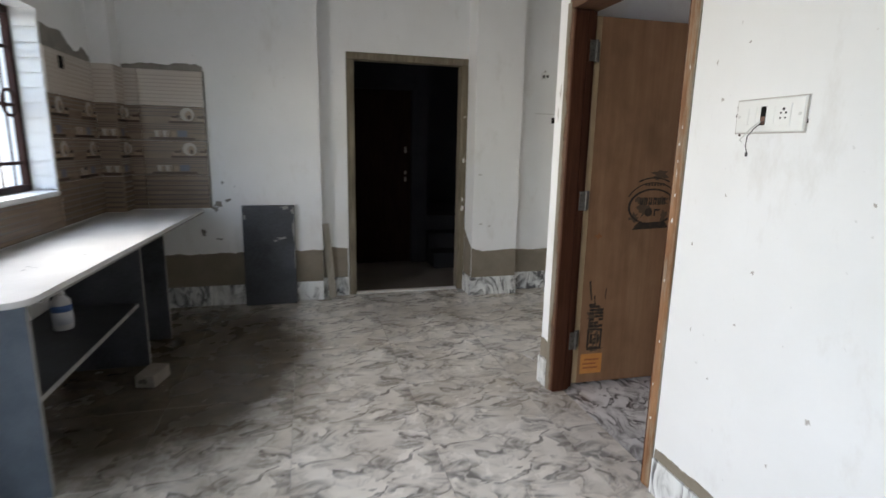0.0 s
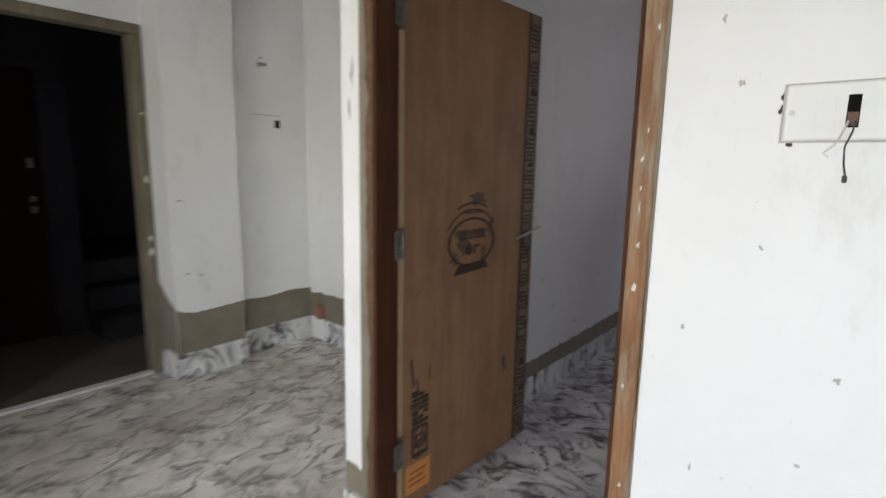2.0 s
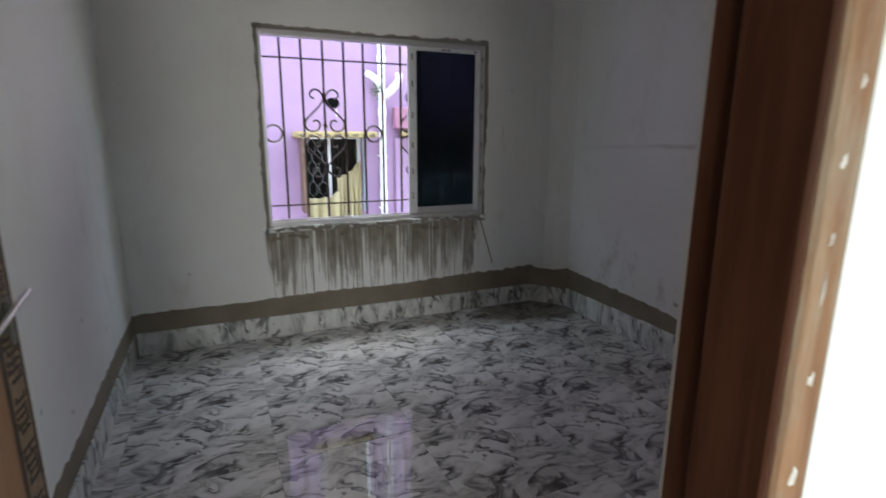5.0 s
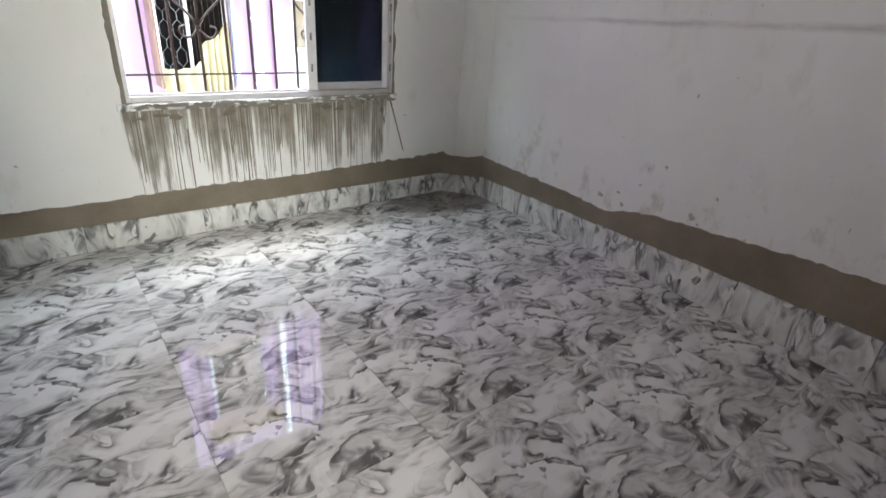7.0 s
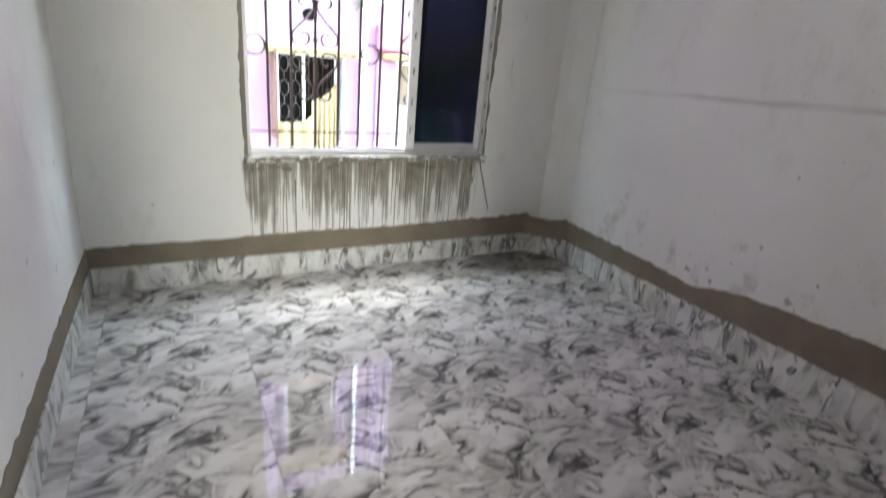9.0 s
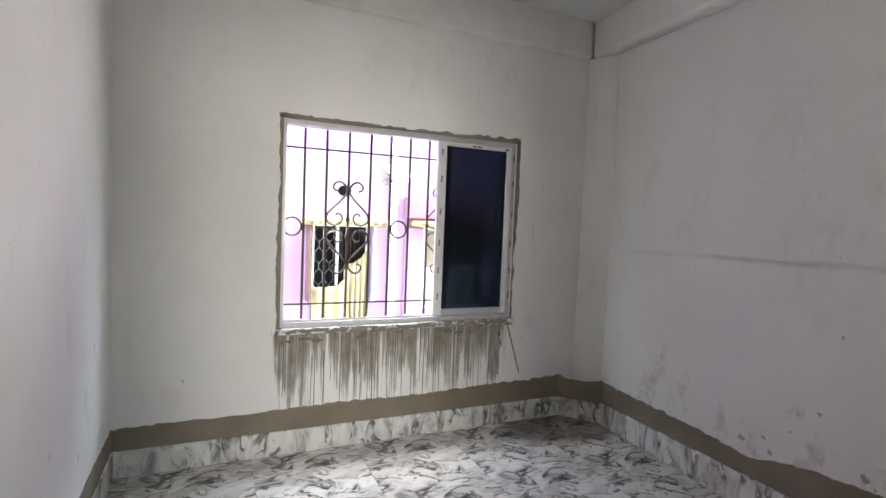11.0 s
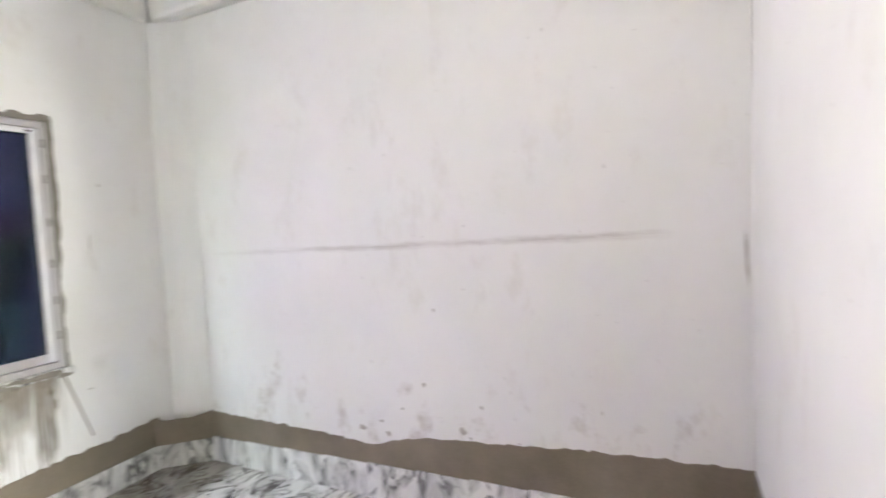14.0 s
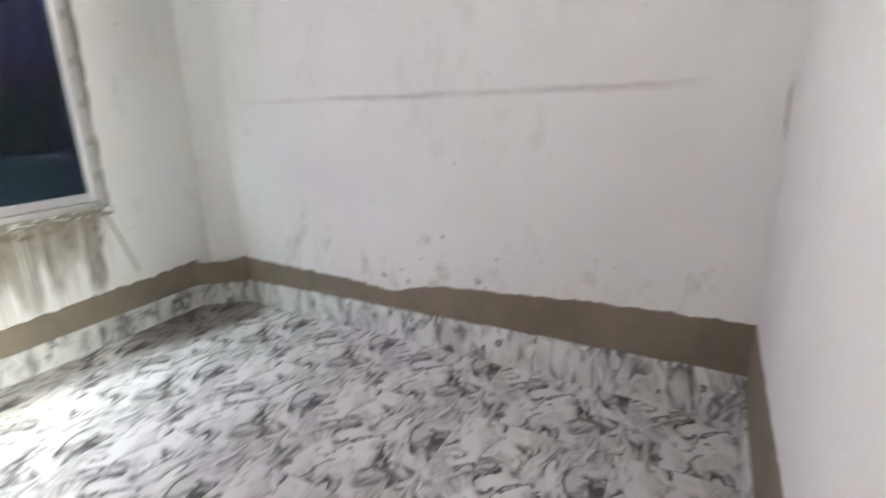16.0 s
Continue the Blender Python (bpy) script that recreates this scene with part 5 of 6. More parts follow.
# granite slab and offcut board that lean on the back wall
bm = bevelled(-0.205, 0.205, -0.012, 0.012, 0, 0.835, 0.003)
bm.transform(Matrix.Translation((1.405, 6.032, 0.003)) @ Matrix.Rotation(radians(-3.2), 4, "X"))
slab = tagged(new("stone_slab", mesh_of("stone_slab", bm, SLAB)), "dusty black stone slab leaning on the wall", "stone slab")
bm = bmesh.new()
m_slab = Matrix.Translation((1.405, 6.032, 0.003)) @ Matrix.Rotation(radians(-3.2), 4, "X")
for k, (u, z, ru, rz) in enumerate(((0.19, 0.79, 0.02, 0.04), (0.13, 0.81, 0.04, 0.02), (0.195, 0.62, 0.012, 0.10), (0.10, 0.56, 0.05, 0.015), (-0.19, 0.74, 0.015, 0.04), (0.198, 0.40, 0.008, 0.12), (0.05, 0.54, 0.02, 0.01))):
    blob(bm, lambda u_, z_, d: m_slab @ Vector((u_, -0.0122 - d, z_)), u, z, ru, rz, 0.0008, 740 + k)
part("dust_patch", bm, DUSTY_EDGE, slab, "pale dust patches")
bm = bevelled(-0.032, 0.032, -0.007, 0.007, 0, 0.66, 0.002)
bm.transform(Matrix.Translation((1.915, 6.125, 0.004)) @ Matrix.Rotation(radians(-5.6), 4, "X") @ Matrix.Rotation(radians(-4.5), 4, "Y"))
tagged(new("offcut_board", mesh_of("offcut_board", bm, BOARD)), "narrow pale offcut board leaning beside the main door", "board")

# wall tiles with printed shelves and crockery
def piece(w, h):
    bm = bmesh.new()
    a = [bm.verts.new(p) for p in ((0, 0, 0), (w, 0, 0), (w, 0, h), (0, 0, h))]
    b = [bm.verts.new((p.co.x, -0.005, p.co.z)) for p in a]
    e = 0.002
    c = [bm.verts.new(p) for p in ((e, -0.007, e), (w - e, -0.007, e), (w - e, -0.007, h - e), (e, -0.007, h - e))]
    for A, B in ((a, b), (b, c)):
        for k in range(4):
            bm.faces.new((A[k], A[(k + 1) % 4], B[(k + 1) % 4], B[k]))
    bm.faces.new(c)
    return bm


def trimmed(outline, w):
    """The part of a convex outline that lies between 0 and w."""
    for edge, keep in ((0.001, 1), (w - 0.001, -1)):
        out = []
        for (a, b), (c, d) in zip(outline, outline[1:] + outline[:1]):
            if keep * (a - edge) >= 0:
                out.append((a, b))
            if (a - edge) * (c - edge) < 0:
                out.append((edge, b + (d - b) * (edge - a) / (c - a)))
        outline = out
    return outline if len(outline) > 2 else None


def motif(w, start):
    """Prints of an upper shelf with a plate and bowls and a lower one with cups, one mesh for each colour, as seen from start on."""
    on_t = lambda u, z, d: (u, -0.0071 - d, z)
    inks = {m.name: (bmesh.new(), m) for m in (PRINT_DARK, PRINT_WHITE, PRINT_BLUE, PRINT_TAN, TILE_LINE)}

    def draw(m, outline, d0=0.0):
        outline = trimmed([(u - start, z) for u, z in outline], w)
        if outline:
            patch(inks[m.name][0], shifted(on_t, d0), outline, 0.0004)

    # stripes across the printed rows, in the rib-shadow colour
    for z in (0.004, 0.058, 0.088, 0.104, 0.120, 0.182, 0.212, 0.238):
        draw(TILE_LINE, rect(start, start + w, z, z + 0.006))
    draw(PRINT_DARK, rect(0.05, 0.37, 0.010, 0.026), 0.0002)
    draw(PRINT_DARK, rect(0.19, 0.445, 0.132, 0.150), 0.0002)
    draw(PRINT_TAN, rect(0.20, 0.445, 0.150, 0.156), 0.0002)
    draw(PRINT_WHITE, disc(0.325, 0.200, 0.050, 20), 0.0002)
    draw(PRINT_TAN, disc(0.335, 0.193, 0.026, 14, 1.25), 0.0006)
    draw(PRINT_DARK, disc(0.338, 0.180, 0.012, 10, 1.5), 0.0010)
    for u in (0.232, 0.412):
        draw(PRINT_TAN, disc(u, 0.172, 0.032, 14, 0.62), 0.0002)
        draw(PRINT_DARK, disc(u, 0.180, 0.024, 12, 0.4), 0.0006)
        draw(PRINT_DARK, rect(u + 0.018, u + 0.03, 0.170, 0.196), 0.0008)
    for u in (0.085, 0.140):
        draw(PRINT_WHITE, [(u + 0.010, 0.028), (u + 0.040, 0.028), (u + 0.050, 0.076), (u, 0.076)], 0.0002)
        draw(PRINT_TAN, [(u + 0.026, 0.030), (u + 0.038, 0.030), (u + 0.046, 0.072), (u + 0.030, 0.072)], 0.0006)
    draw(PRINT_BLUE, rect(0.245, 0.315, 0.030, 0.080), 0.0002)
    draw(PRINT_TAN, rect(0.205, 0.240, 0.028, 0.070), 0.0002)
    return [mesh_of("print", b, m) for b, m in inks.values() if b.verts]


TW, TH = 0.45, 0.262
MOTIFS = {}
PIECES = {}


def ribbed(w, row):
    """Raised ribs on a plain tile of width w, shadows between them painted dark."""
    on_t = lambda u, z, d: (u, -0.0071 - d, z)
    ribs, gaps = bmesh.new(), bmesh.new()
    n, pitch, wide, deep = (7, 0.036, 0.018, 0.0045) if row == 0 else (9, 0.027, 0.012, 0.0022)
    for k in range(n):
        patch(ribs, on_t, rect(0.002, w - 0.004, 0.010 + pitch * k, 0.010 + wide + pitch * k), deep)
        if k < n - 1:
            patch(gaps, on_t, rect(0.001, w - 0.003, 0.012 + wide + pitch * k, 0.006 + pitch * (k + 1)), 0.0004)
    return [mesh_of("rib", ribs, TILE_BROWN if row == 0 else TILE_CREAM), mesh_of("shadow_gap", gaps, TILE_LINE if row == 0 else CREAM_RIB_SHADE)]


def tile_wall(wall, u0, u1, where, turn, start=0.0):
    """Rows of tiles from u0 to u1; where(u) is the place of that corner on the floor plan; the first tile is cut at start."""
    u, first = u0, start
    while u < u1 - 0.01:
        w = min(TW - first, u1 - u)
        for row in range(4):
            mat = (TILE_BROWN, TILE_MID, TILE_MID, TILE_CREAM)[row]
            key = (round(w, 3), mat.name)
            if key not in PIECES:
                PIECES[key] = mesh_of("tile", piece(w - 0.002, TH - 0.002), mat)
            x, y = where(u)
            m = Matrix.Translation((x, y, CT + 0.008 + row * TH)) @ Matrix.Rotation(radians(turn), 4, "Z")
            t = new("tile", PIECES[key])
            t.matrix_basis, t.parent = m, wall
            key = (round(w, 3), round(first, 3), min(row, 1) if row < 3 else 3)
            if key not in MOTIFS:
                MOTIFS[key] = motif(w - 0.003, first) if row in (1, 2) else ribbed(w, row)
            for me in MOTIFS[key]:
                new(me.name.split(".")[0], me).parent = t
        u, first = u + w, 0.0


tile_wall(wall_north, 0.418, 0.968, lambda u: (u, NORTH - 0.001), 0, 0.35)
tile_wall(wall_west, 5.205, 5.908, lambda u: (WEST + 0.001, u), 90, 0.20)
pier = [o for o in scene.objects if o.name == "wall_pier"][0]
tile_wall(pier, WEST + 0.008, 0.416, lambda u: (u, 5.909), 0, 0.06)
tile_wall(pier, 5.902, 6.094, lambda u: (0.4155, u), 90, 0.20)
# the low tiles get their rib shadows as painted dark lines too
low_ribs, low_lines = bmesh.new(), bmesh.new()
for k in range(5):
    patch(low_ribs, lambda u, z, d: (u, -0.0071 - d, z), rect(0.002, TW - 0.005, 0.008 + 0.036 * k, 0.026 + 0.036 * k), 0.003)
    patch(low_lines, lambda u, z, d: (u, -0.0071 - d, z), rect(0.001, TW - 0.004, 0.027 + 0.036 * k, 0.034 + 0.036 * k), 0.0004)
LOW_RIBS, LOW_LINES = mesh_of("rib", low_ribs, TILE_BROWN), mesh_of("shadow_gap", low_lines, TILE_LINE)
# low tiles under the window, between worktop and sill
u = 3.56
while u < 5.2:
    w = min(TW, 5.204 - u)
    key = (round(w, 3), "low")
    if key not in PIECES:
        PIECES[key] = mesh_of("tile", piece(w - 0.002, 0.19), TILE_BROWN)
    t = new("tile", PIECES[key])
    t.matrix_basis, t.parent = Matrix.Translation((WEST + 0.001, u, CT + 0.006)) @ Matrix.Rotation(radians(90), 4, "Z"), wall_west
    if w > TW - 0.02:
        for me in (LOW_RIBS, LOW_LINES):
            new(me.name.split(".")[0], me).parent = t
    u += w
part("edge_trim", bevelled(0.969, 0.979, NORTH - 0.010, NORTH - 0.0005, CT + 0.005, CT + 0.008 + 4 * TH, 0.002), CEMENT_DARK, wall_north, "dark cement line at the tile edge")
part("socket_hole", patch(bmesh.new(), side("x", WEST + 0.008, 1), rect(5.39, 5.45, 1.76, 1.835), 0.005), BLACK, wall_west, "black open socket box")
part("socket_hole", patch(bmesh.new(), side("x", WEST + 0.008, 1), rect(5.59, 5.63, 1.14, 1.16), 0.005), BLACK, wall_west, "small dark hole")

window_2 = thing("kitchen_window", WEST - 0.18, 4.5, KZ0, "red-brown painted kitchen window frame with iron bars", "window")
wx0, wx1 = WEST - 0.165, WEST - 0.128
for y0, y1, z0, z1 in ((KW1 - 0.036, KW1 - 0.002, KZ0 + 0.03, KZ1 - 0.002), (KW0 + 0.002, KW0 + 0.055, KZ0 + 0.03, KZ1 - 0.002), (KW0 + 0.056, KW1 - 0.037, KZ1 - 0.045, KZ1 - 0.002), (KW0 + 0.056, KW1 - 0.037, KZ0 + 0.03, KZ0 + 0.065), (4.46, 4.51, KZ0 + 0.081, KZ1 - 0.056)):
    part("frame_piece", bevelled(wx0, wx1, y0, y1, z0, z1, 0.004), RED_OXIDE, window_2)
for z in (1.20, 1.52, 1.83):
    part("cross_bar", bevelled(wx0 + 0.014, wx0 + 0.022, KW0 + 0.056, KW1 - 0.037, z - 0.010, z + 0.010, 0.003), RED_OXIDE, window_2)
for k in range(10):
    y = KW0 + 0.15 + k * 0.127
    part("bar", tube(bmesh.new(), [(wx0 + 0.029, y, KZ0 + 0.06), (wx0 + 0.029, y, KZ1 - 0.04)], 0.006, 6), RED_OXIDE, window_2)
part("ring", tube(bmesh.new(), [(wx0 + 0.030, 5.085 + 0.07 * math.cos(k * math.tau / 24), 1.53 + 0.07 * math.sin(k * math.tau / 24)) for k in range(24)], 0.009, 6, True), RED_OXIDE, window_2)
structure("window_sill_kitchen", bevelled(WEST - 0.25, WEST + 0.012, KW0 + 0.002, KW1 - 0.002, KZ0 + 0.002, KZ0 + 0.028, 0.004), WHITE_PAINT, "white marble kitchen window sill", "sill")
bm = bmesh.new()
for k in range(12):
    z = KZ0 + 0.04 + k * 0.082
    patch(bm, side("y", KW1, -1), rect(WEST - 0.124, WEST - 0.002, z, z + 0.066), 0.008)
part("reveal_tile", bm, GLAZED, wall_west, "glossy pale ribbed reveal tiles")

# ---- houses outside ----
HX = 9.5
HTOP = 5.4
house = thing("pink_house", HX + 0.1, 1.5, -3.4, "pink-painted neighbouring house with a draped window", "house")
A0, A1, AZ0, AZ1 = 1.93, 2.66, -0.10, 1.37       # window with the cloths
B0, B1, BZ0 = 0.30, 1.21, 0.25                   # window beside it
UZ0, UZ1 = 3.05, 4.35                            # window above
for y0, y1, z0, z1 in ((A1, 11.0, -3.4, HTOP), (A0, A1, -3.4, AZ0), (A0, A1, AZ1, UZ0), (A0, A1, UZ1, HTOP), (B1, A0, -3.4, HTOP), (B0, B1, -3.4, BZ0), (B0, B1, AZ1, HTOP), (-3.6, B0, -3.4, HTOP)):
    part("wall", box(bmesh.new(), HX, HX + 0.2, y0, y1, z0, z1), PINK, house)
part("roof", box(bmesh.new(), HX - 0.08, HX + 6, -3.8, 11.2, HTOP, HTOP + 0.15), GREY_ROOF, house)
# added box of near-black surfaces; the colour stands in for the room's darkness
part("room_behind", box(bmesh.new(), HX + 0.9, HX + 1.0, -1.0, 4.0, -0.6, 2.2), SHADE_IN, house, "added room box painted near-black for its missing light")
part("room_floor", box(bmesh.new(), HX + 0.2, HX + 1.0, -1.0, 4.0, -0.7, -0.6), SHADE_IN, house)
part("room_ceiling", box(bmesh.new(), HX + 0.2, HX + 1.0, -1.0, 4.0, 2.2, 2.3), SHADE_IN, house)
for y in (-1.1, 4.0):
    part("room_side", box(bmesh.new(), HX + 0.2, HX + 1.0, y, y + 0.1, -0.7, 2.3), SHADE_IN, house)
part("band", bevelled(HX - 0.12, HX - 0.001, -1.5, 1.49, 1.462, 1.74, 0.012), PINK_DARK, house, "deep pink painted band")
part("pilaster", bevelled(HX - 0.05, HX - 0.001, 1.215, 1.47, -3.4, 1.345, 0.008), PINK, house, "lighter painted pilaster")
for y0, y1, z0 in ((1.80, 2.80, 1.345), (-0.1, 1.40, 1.36)):
    ledge = part("ledge", bevelled(HX - 0.34, HX - 0.001, y0, y1, z0, z0 + 0.075, 0.012), LEDGE, house, "weathered yellowish rain ledge")
    for k in range(9):
        part("mould_patch", blob(bmesh.new(), side("x", HX - 0.3402, -1), y0 + (y1 - y0) * (k + 0.5) / 9, z0 + 0.03, 0.05, 0.022, 0.001, 900 + k), MOULD, ledge)
# no recess is cut: the vent's inner shade is a black cap
hole = lathe(bmesh.new(), [(0.062, 0.0), (0.070, 0.006), (0.082, 0.012)], (0, 0, 0), 18)
hole.transform(Matrix.Translation((HX - 0.001, 2.28, 1.775)) @ Matrix.Rotation(radians(-90), 4, "Y") @ Matrix.Diagonal((0.8, 1.05, 1, 1)))
part("vent_hole", hole, VOID, house, "dark round hole in the wall")
part("drip_mark", blob(bmesh.new(), side("x", HX, -1), 2.235, 1.66, 0.02, 0.06, 0.002, 31), WHITE_PAINT, house, "pale drip under the hole")

win = part("window", bevelled(HX + 0.02, HX + 0.07, A0 + 0.001, A0 + 0.045, AZ0, AZ1 - 0.002, 0.004), WHITE_PAINT, house, "white-framed barred window")
part("frame", bevelled(HX + 0.02, HX + 0.07, A1 - 0.03, A1 - 0.001, AZ0, AZ1 - 0.002, 0.004), WHITE_PAINT, win)
part("frame", bevelled(HX + 0.02, HX + 0.07, A0 + 0.046, A1 - 0.031, AZ1 - 0.04, AZ1 - 0.002, 0.004), WHITE_PAINT, win)
part("mullion", bevelled(HX + 0.02, HX + 0.07, 2.328, 2.362, AZ0, AZ1 - 0.041, 0.004), WHITE_PAINT, win)
bm = bmesh.new()
for k in range(2):
    for j in range(4):
        cy, cz2 = 2.43 + 0.13 * k, 0.42 + 0.27 * j
        tube(bm, [(HX + 0.08, cy + 0.048 * a, cz2 + 0.10 * b) for a, b in ((0, -1), (1, -0.5), (1, 0.5), (0, 1), (-1, 0.5), (-1, -0.5))], 0.004, 4, True)
        tube(bm, [(HX + 0.08, cy, cz2 + 0.10), (HX + 0.08, cy, cz2 + 0.17)], 0.004, 4)
        tube(bm, [(HX + 0.08, cy + 0.048, cz2), (HX + 0.08, cy + 0.082, cz2)], 0.004, 4)
part("grille", bm, GREY_ROOF, win, "grey patterned window grille")
bm = bmesh.new()
for k in range(6):
    tube(bm, [(HX + 0.08, 2.00 + 0.055 * k, AZ0), (HX + 0.08, 2.00 + 0.055 * k, AZ1 - 0.05)], 0.003, 4)
part("bars", bm, MOULD, win, "thin dark bars")
part("shutter", bevelled(HX - 0.30, HX - 0.002, A1 + 0.045, A1 + 0.075, 0.42, 1.34, 0.004), SHUTTER, house, "brown window shutter standing open")
part("shutter", bevelled(HX - 0.10, HX - 0.002, A0 - 0.045, A0 - 0.012, 0.39, 1.34, 0.004), BLUE_PAINT, house, "pale blue window shutter standing open")

win = part("window", bevelled(HX + 0.02, HX + 0.07, B1 - 0.05, B1 - 0.001, BZ0, AZ1 - 0.002, 0.004), WHITE_PAINT, house, "white-framed window with dusty panes")
for z0, z1 in ((AZ1 - 0.05, AZ1 - 0.002), (0.76, 0.81), (BZ0 + 0.001, BZ0 + 0.05)):
    part("rail", bevelled(HX + 0.02, HX + 0.07, B0 + 0.002, B1 - 0.051, z0, z1, 0.004), WHITE_PAINT, win)
for y0 in (B0 + 0.002, 0.74):
    part("frame", bevelled(HX + 0.02, HX + 0.066, y0, y0 + 0.04, BZ0 + 0.051, 0.759, 0.004), WHITE_PAINT, win)
part("pane", box(bmesh.new(), HX + 0.09, HX + 0.10, B0 + 0.01, B1 - 0.01, BZ0 + 0.05, 0.76), PALE_PANE, win, "dusty pale green pane")
part("pane", box(bmesh.new(), HX + 0.09, HX + 0.10, B0 + 0.01, B1 - 0.01, 0.762, AZ1 - 0.01), CURTAIN, win, "dull brownish pane")

win = part("window", bevelled(HX + 0.02, HX + 0.07, A0 + 0.001, A0 + 0.05, UZ0, UZ1, 0.004), WHITE_PAINT, house, "upper window with a dull tan curtain")
part("frame", bevelled(HX + 0.02, HX + 0.07, A1 - 0.05, A1 - 0.001, UZ0, UZ1, 0.004), WHITE_PAINT, win)
part("curtain", box(bmesh.new(), HX + 0.10, HX + 0.12, A0 + 0.002, A1 - 0.002, UZ0 + 0.002, UZ1 - 0.002), CURTAIN, win, "dull tan curtain")
for y0, y1, x0, z0 in ((A0 - 0.1, A1 + 0.1, HX - 0.08, UZ0 - 0.07), (A0 - 0.16, A1 + 0.14, HX - 0.30, UZ1 + 0.03)):
    part("ledge", bevelled(x0, HX - 0.001, y0, y1, z0, z0 + 0.065, 0.01), LEDGE, house, "weathered yellowish rain ledge")


def cloth(name, y0, y1, top0, top1, zlow, x, label, folds, seed):
    """A hanging cloth with folds and an uneven hem; its upper edge runs from top0 at y0 to top1 at y1."""
    bm = bmesh.new()
    n, rows = 40, 12
    grid = []
    for i in range(n + 1):
        t = i / n
        y = y0 + (y1 - y0) * t
        line = []
        for j in range(rows + 1):
            s = j / rows
            top = top0 + (top1 - top0) * t - 0.05 * math.sin(t * math.pi) + 0.03 * noise.noise((t * 5, seed, 0))
            z = top + (zlow + 0.04 * noise.noise((t * 4, seed, 3)) - top) * s
            line.append(bm.verts.new((x + 0.035 * (0.3 + s) * math.sin(t * folds * math.tau + seed) + 0.02 * noise.noise((t * 6, s * 2, seed)), y + 0.02 * noise.noise((s * 3, t * 3, seed)), z)))
        grid.append(line)
    for A, B in zip(grid, grid[1:]):
        for j in range(rows):
            bm.faces.new((A[j], B[j], B[j + 1], A[j + 1]))
    ob = tagged(new(name, mesh_of(name, bm, CLOTH)), label, "cloth")
    md = ob.modifiers.new("thick", "SOLIDIFY")
    md.thickness = 0.006
    return smooth(ob)


cloth("hanging_cloth", 2.25, 2.66, 0.66, 0.60, -0.16, HX - 0.06, "pale yellow cloth draped over the neighbour's window", 3, 1.0)
cloth("hanging_cloth", 1.955, 2.27, 1.06, 0.84, -0.05, HX - 0.03, "tall pale yellow cloth hung in the neighbour's window", 5, 4.0)
PY = 1.655
pipes = thing("drain_pipe", HX - 0.1, PY, -3.4, "white plastic drain pipe with branches on the pink wall", "pipe")
smooth(part("pipe", tube(bmesh.new(), [(HX - 0.08, PY, -3.4), (HX - 0.08, PY, HTOP - 0.2)], 0.042, 14), PVC, pipes))
smooth(part("branch", tube(bmesh.new(), [(HX - 0.085, PY, 1.98), (HX - 0.10, PY + 0.07, 2.07), (HX - 0.10, PY + 0.16, 2.13), (HX - 0.06, PY + 0.17, 2.14)], 0.045, 14), PVC, pipes))
smooth(part("branch", tube(bmesh.new(), [(HX - 0.085, PY, 1.84), (HX - 0.12, PY - 0.12, 1.95), (HX - 0.12, PY - 0.22, 2.06), (HX - 0.12, PY - 0.23, 2.16)], 0.045, 14), PVC, pipes))
for z in (1.62, 2.28, 0.55):
    smooth(part("coupling", lathe(bmesh.new(), [(0.048, 0), (0.053, 0.01), (0.053, 0.09), (0.048, 0.10)], (HX - 0.08, PY, z), 16), PVC, pipes))
for z in (0.4, 1.1):
    part("clip", bevelled(HX - 0.128, HX - 0.001, PY - 0.05, PY + 0.05, z, z + 0.02, 0.004), PVC, pipes)
rng = random.Random(64)
plant = thing("wall_plant", HX - 0.08, 1.76, 1.93, "small green weed growing behind the drain pipe", "plant")
bm = bmesh.new()
for k in range(46):
    c = Vector((HX - 0.10 + rng.uniform(-0.05, 0.06), 1.735 + rng.gauss(0, 0.035), 1.95 + rng.gauss(0, 0.05)))
    a = Vector((rng.uniform(-1, 1), rng.uniform(-1, 1), rng.uniform(-0.4, 1))).normalized() * rng.uniform(0.025, 0.05)
    b = a.cross(Vector((rng.uniform(-1, 1), rng.uniform(-1, 1), 0.3))).normalized() * 0.012
    bm.faces.new([bm.verts.new(p) for p in (c, c + a * 0.5 + b, c + a, c + a * 0.5 - b)])
part("leaves", bm, LEAF_GREEN, plant)
part("stem", tube(bmesh.new(), [(HX - 0.002, 1.735, 1.90), (HX - 0.06, 1.737, 1.91), (HX - 0.10, 1.735, 1.97)], 0.005, 5), LEAF_GREEN, plant)

house2 = thing("white_house", -7, 6, -3.4, "white-painted low house with a grey sheet roof", "house")
bm = bmesh.new()
box(bm, -12, -7, 2.0, 14.0, -3.4, 0.9)
part("wall", bm, WHITE_PAINT, house2)
bm = bmesh.new()
prism(bm, [(-12.4, 1.6), (-6.5, 1.6), (-6.5, 14.4), (-12.4, 14.4)], 0.9, 1.02)
for v in bm.verts:
    v.co.z += 0.18 * (v.co.x + 6.5) * -0.5
part("roof", bm, GREY_ROOF, house2)
for k in range(4):
    # window darkness is a flat near-black slab
    w = part("window", bevelled(-7.0, -6.95, 3.0 + 2.6 * k, 4.1 + 2.6 * k, -1.6, -0.4, 0.01), SHADE_IN, house2, "window slab painted near-black for the unlit inside")
    part("sill", bevelled(-7.0, -6.85, 2.9 + 2.6 * k, 4.2 + 2.6 * k, -1.68, -1.61, 0.01), GREY_ROOF, w)

# ---- skirting tiles ----
SKIRT = {}


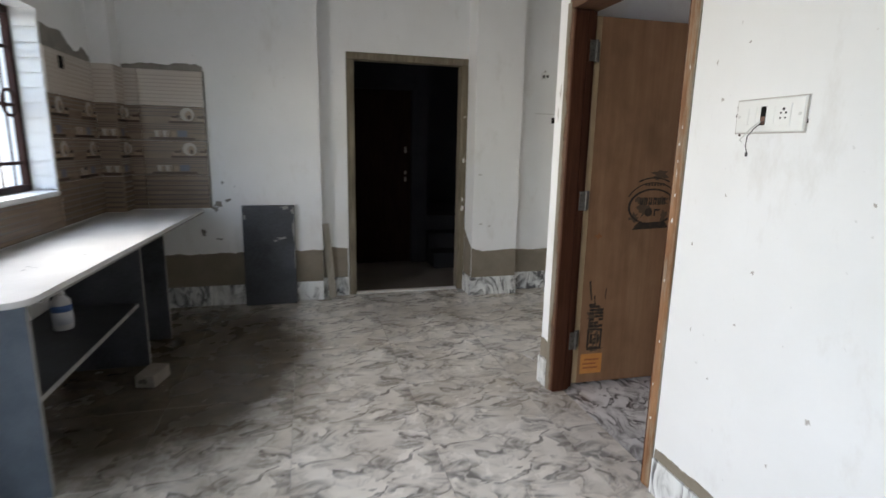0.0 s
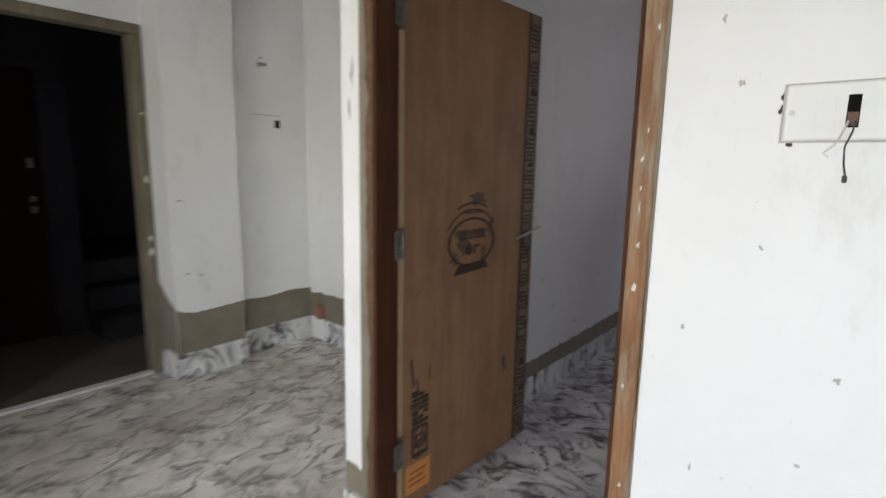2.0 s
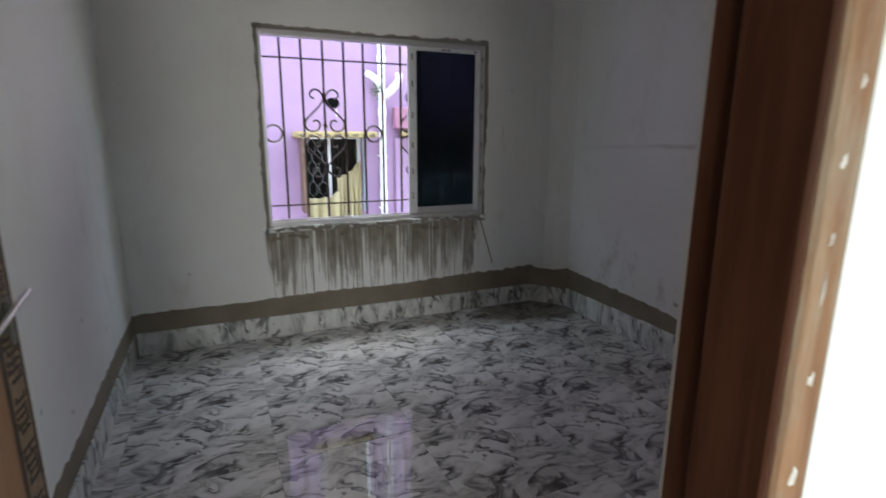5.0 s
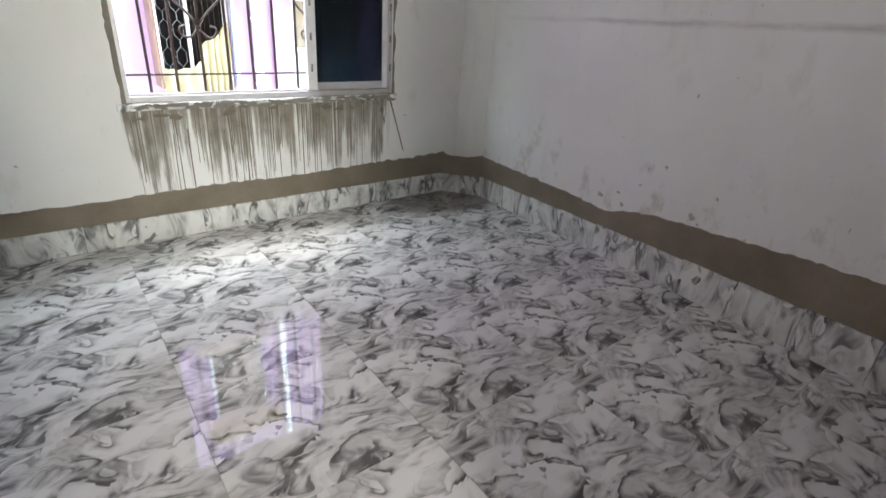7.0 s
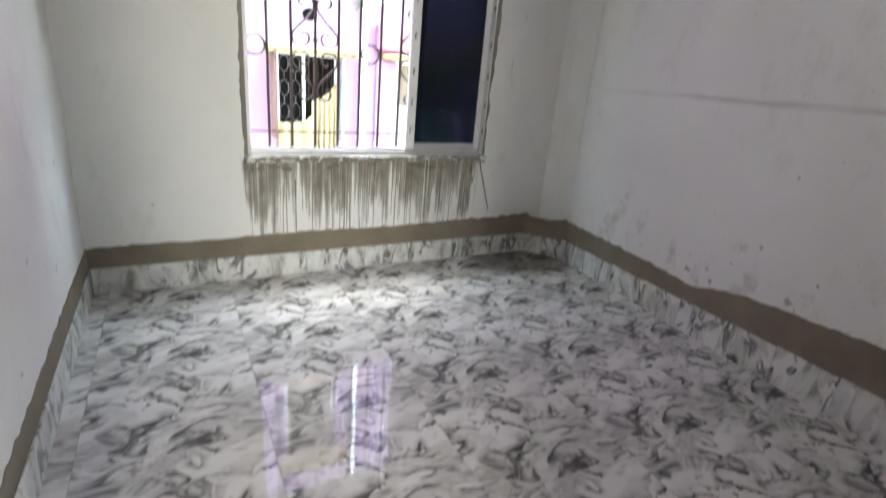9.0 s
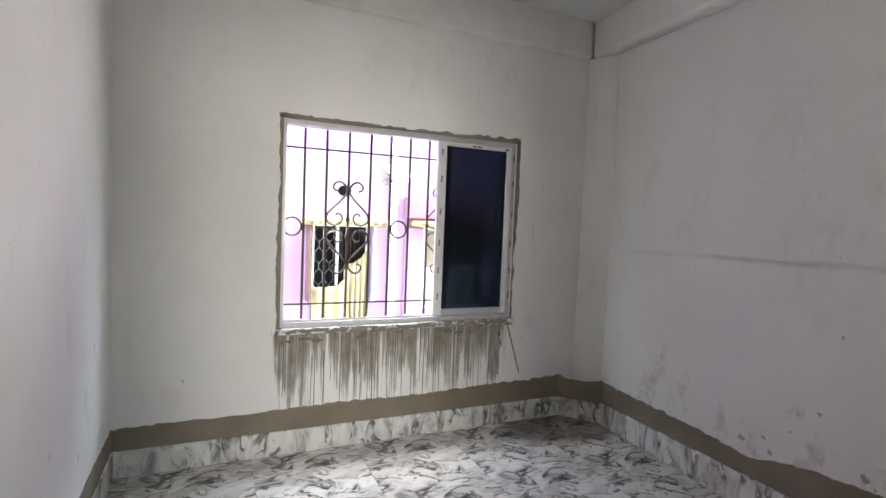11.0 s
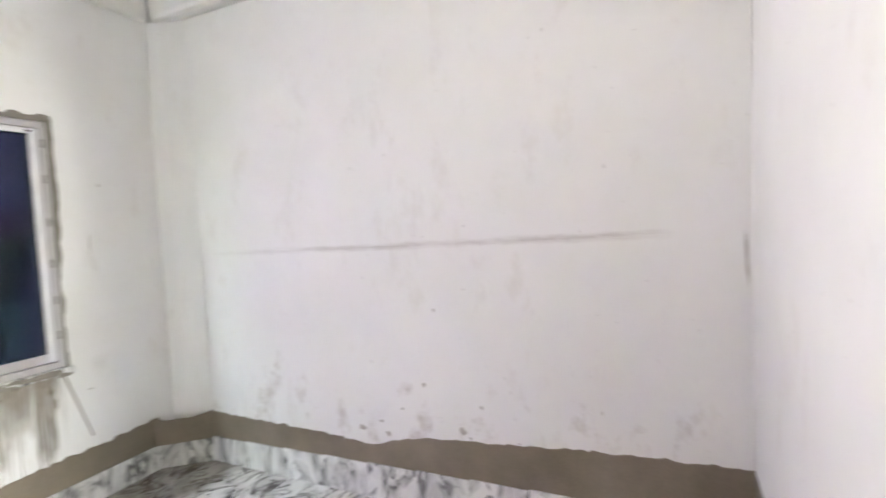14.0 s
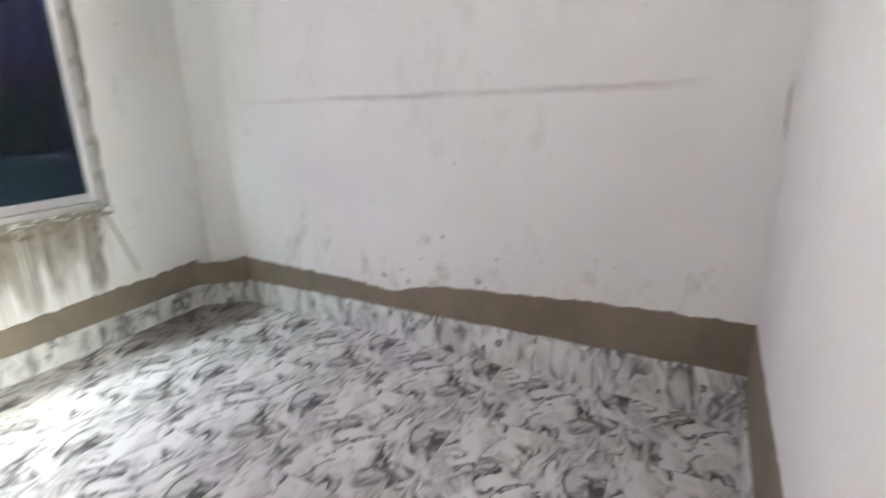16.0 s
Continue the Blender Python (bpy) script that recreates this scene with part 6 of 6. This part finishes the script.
def skirting(parent, p, q, h=SK, long=0.6, depth=0.012):
    """A row of tiles along the foot of a wall from p to q, facing left of that way."""
    p, q = Vector(p), Vector(q)
    along_, total = (q - p).normalized(), (q - p).length
    turn, s = math.atan2(along_.y, along_.x), 0.0
    while s < total - 0.01:
        w = min(long, total - s)
        key = (round(w, 3), h)
        if key not in SKIRT:
            SKIRT[key] = mesh_of("skirting_tile", bevelled(0.0008, w - 0.0008, 0.0006, depth, 0.0006, h - 0.001, 0.0015), SKIRT_TILE)
        t = new("tile", SKIRT[key])
        t.matrix_basis = Matrix.Translation((*(p + along_ * s), 0)) @ Matrix.Rotation(turn, 4, "Z")
        t.parent = parent
        s += w


def skirt_base(name, x, y):
    return structure(name, box(bmesh.new(), x - 0.004, x + 0.004, y - 0.004, y + 0.004, 0.0005, 0.01), GROUT, "grey-swirled marble-look skirting tiles", "skirting")


sk_room = skirt_base("baseboard_bedroom", 6.29, 4.23)
skirting(sk_room, (WIN_X, 1.30), (WIN_X, LEFT - 0.013))
skirting(sk_room, (WIN_X, LEFT), (ROOM_X + 0.02, LEFT))
# the skirting of the askew wall rises a little towards the door
foot_a, foot_b = Vector(RIGHT_B), Vector((6.08, 1.1115))
for k in range(10):
    skirting(sk_room, foot_a.lerp(foot_b, k / 10), foot_a.lerp(foot_b, (k + 1) / 10), 0.225 - 0.0075 * k)
skirting(sk_room, (6.07, 1.116), (WIN_X - 0.002, 1.305))
skirting(sk_room, (ROOM_X, D0 - 0.06), (ROOM_X, 1.264))
sk_hall = skirt_base("baseboard_hall", 2.99, 2.0)
skirting(sk_hall, (HALL_X, SOUTH), (HALL_X, D0 - 0.01), 0.15)
skirting(sk_hall, (HALL_X, D1 + 0.008), (HALL_X, 4.215), 0.16, depth=0.018)
skirting(sk_hall, (1.835, NORTH), (0.93, NORTH), 0.17)
skirting(sk_hall, (0.917, NORTH), (WEST + 0.15, NORTH), 0.17)
skirting(sk_hall, (M0 - 0.008, DOOR_N), (1.838, DOOR_N), 0.17)
skirting(sk_hall, (3.57, 5.965), (M1 - 0.012, 5.965), 0.17)
skirting(sk_hall, (M1, 5.965), (M1, DOOR_N - 0.012), 0.17)
skirting(sk_hall, (3.57, 6.085), (3.57, 5.953), 0.17)
skirting(sk_hall, (4.18, 6.085), (3.582, 6.085), 0.17)
skirting(sk_hall, (4.18, 4.40), (4.18, 5.90), 0.17, depth=0.02)

# ---- floor tiles ----
FLOOR_TILES = {}


def lay(parent, mat, areas, ox, oy, pitch=0.625):
    """Floor tiles on a grid through (ox, oy), cut to each area (x0, x1, y0, y1)."""
    for x0, x1, y0, y1 in areas:
        for i in range(math.floor((x0 - ox) / pitch), math.ceil((x1 - ox) / pitch)):
            for j in range(math.floor((y0 - oy) / pitch), math.ceil((y1 - oy) / pitch)):
                a0, a1 = max(x0, ox + i * pitch), min(x1, ox + (i + 1) * pitch)
                b0, b1 = max(y0, oy + j * pitch), min(y1, oy + (j + 1) * pitch)
                if a1 - a0 < 0.01 or b1 - b0 < 0.01:
                    continue
                cx, cy = ox + (i + 0.5) * pitch, oy + (j + 0.5) * pitch
                key = (*(round(v, 3) for v in (a0 - cx, a1 - cx, b0 - cy, b1 - cy)), mat.name)
                if key not in FLOOR_TILES:
                    l0, l1, m0, m1 = key[:4]
                    bm = bmesh.new()
                    rings = [[bm.verts.new(p) for p in ((l0 + g, m0 + g, z), (l1 - g, m0 + g, z), (l1 - g, m1 - g, z), (l0 + g, m1 - g, z))] for g, z in ((0.0005, -0.008), (0.0005, -0.0006), (0.0011, 0.0))]
                    for A, B in zip(rings, rings[1:]):
                        for k in range(4):
                            bm.faces.new((A[k], A[(k + 1) % 4], B[(k + 1) % 4], B[k]))
                    bm.faces.new(rings[-1])
                    FLOOR_TILES[key] = mesh_of("floor_tile", bm, mat)
                t = new("tile", FLOOR_TILES[key])
                t.matrix_basis, t.parent = Matrix.Translation((cx, cy, 0)), parent


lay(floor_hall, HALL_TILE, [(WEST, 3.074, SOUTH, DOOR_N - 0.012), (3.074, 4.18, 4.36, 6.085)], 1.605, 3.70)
lay(floor_room, ROOM_TILE, [(3.076, WIN_X, 1.09, LEFT)], 4.205, 2.91)
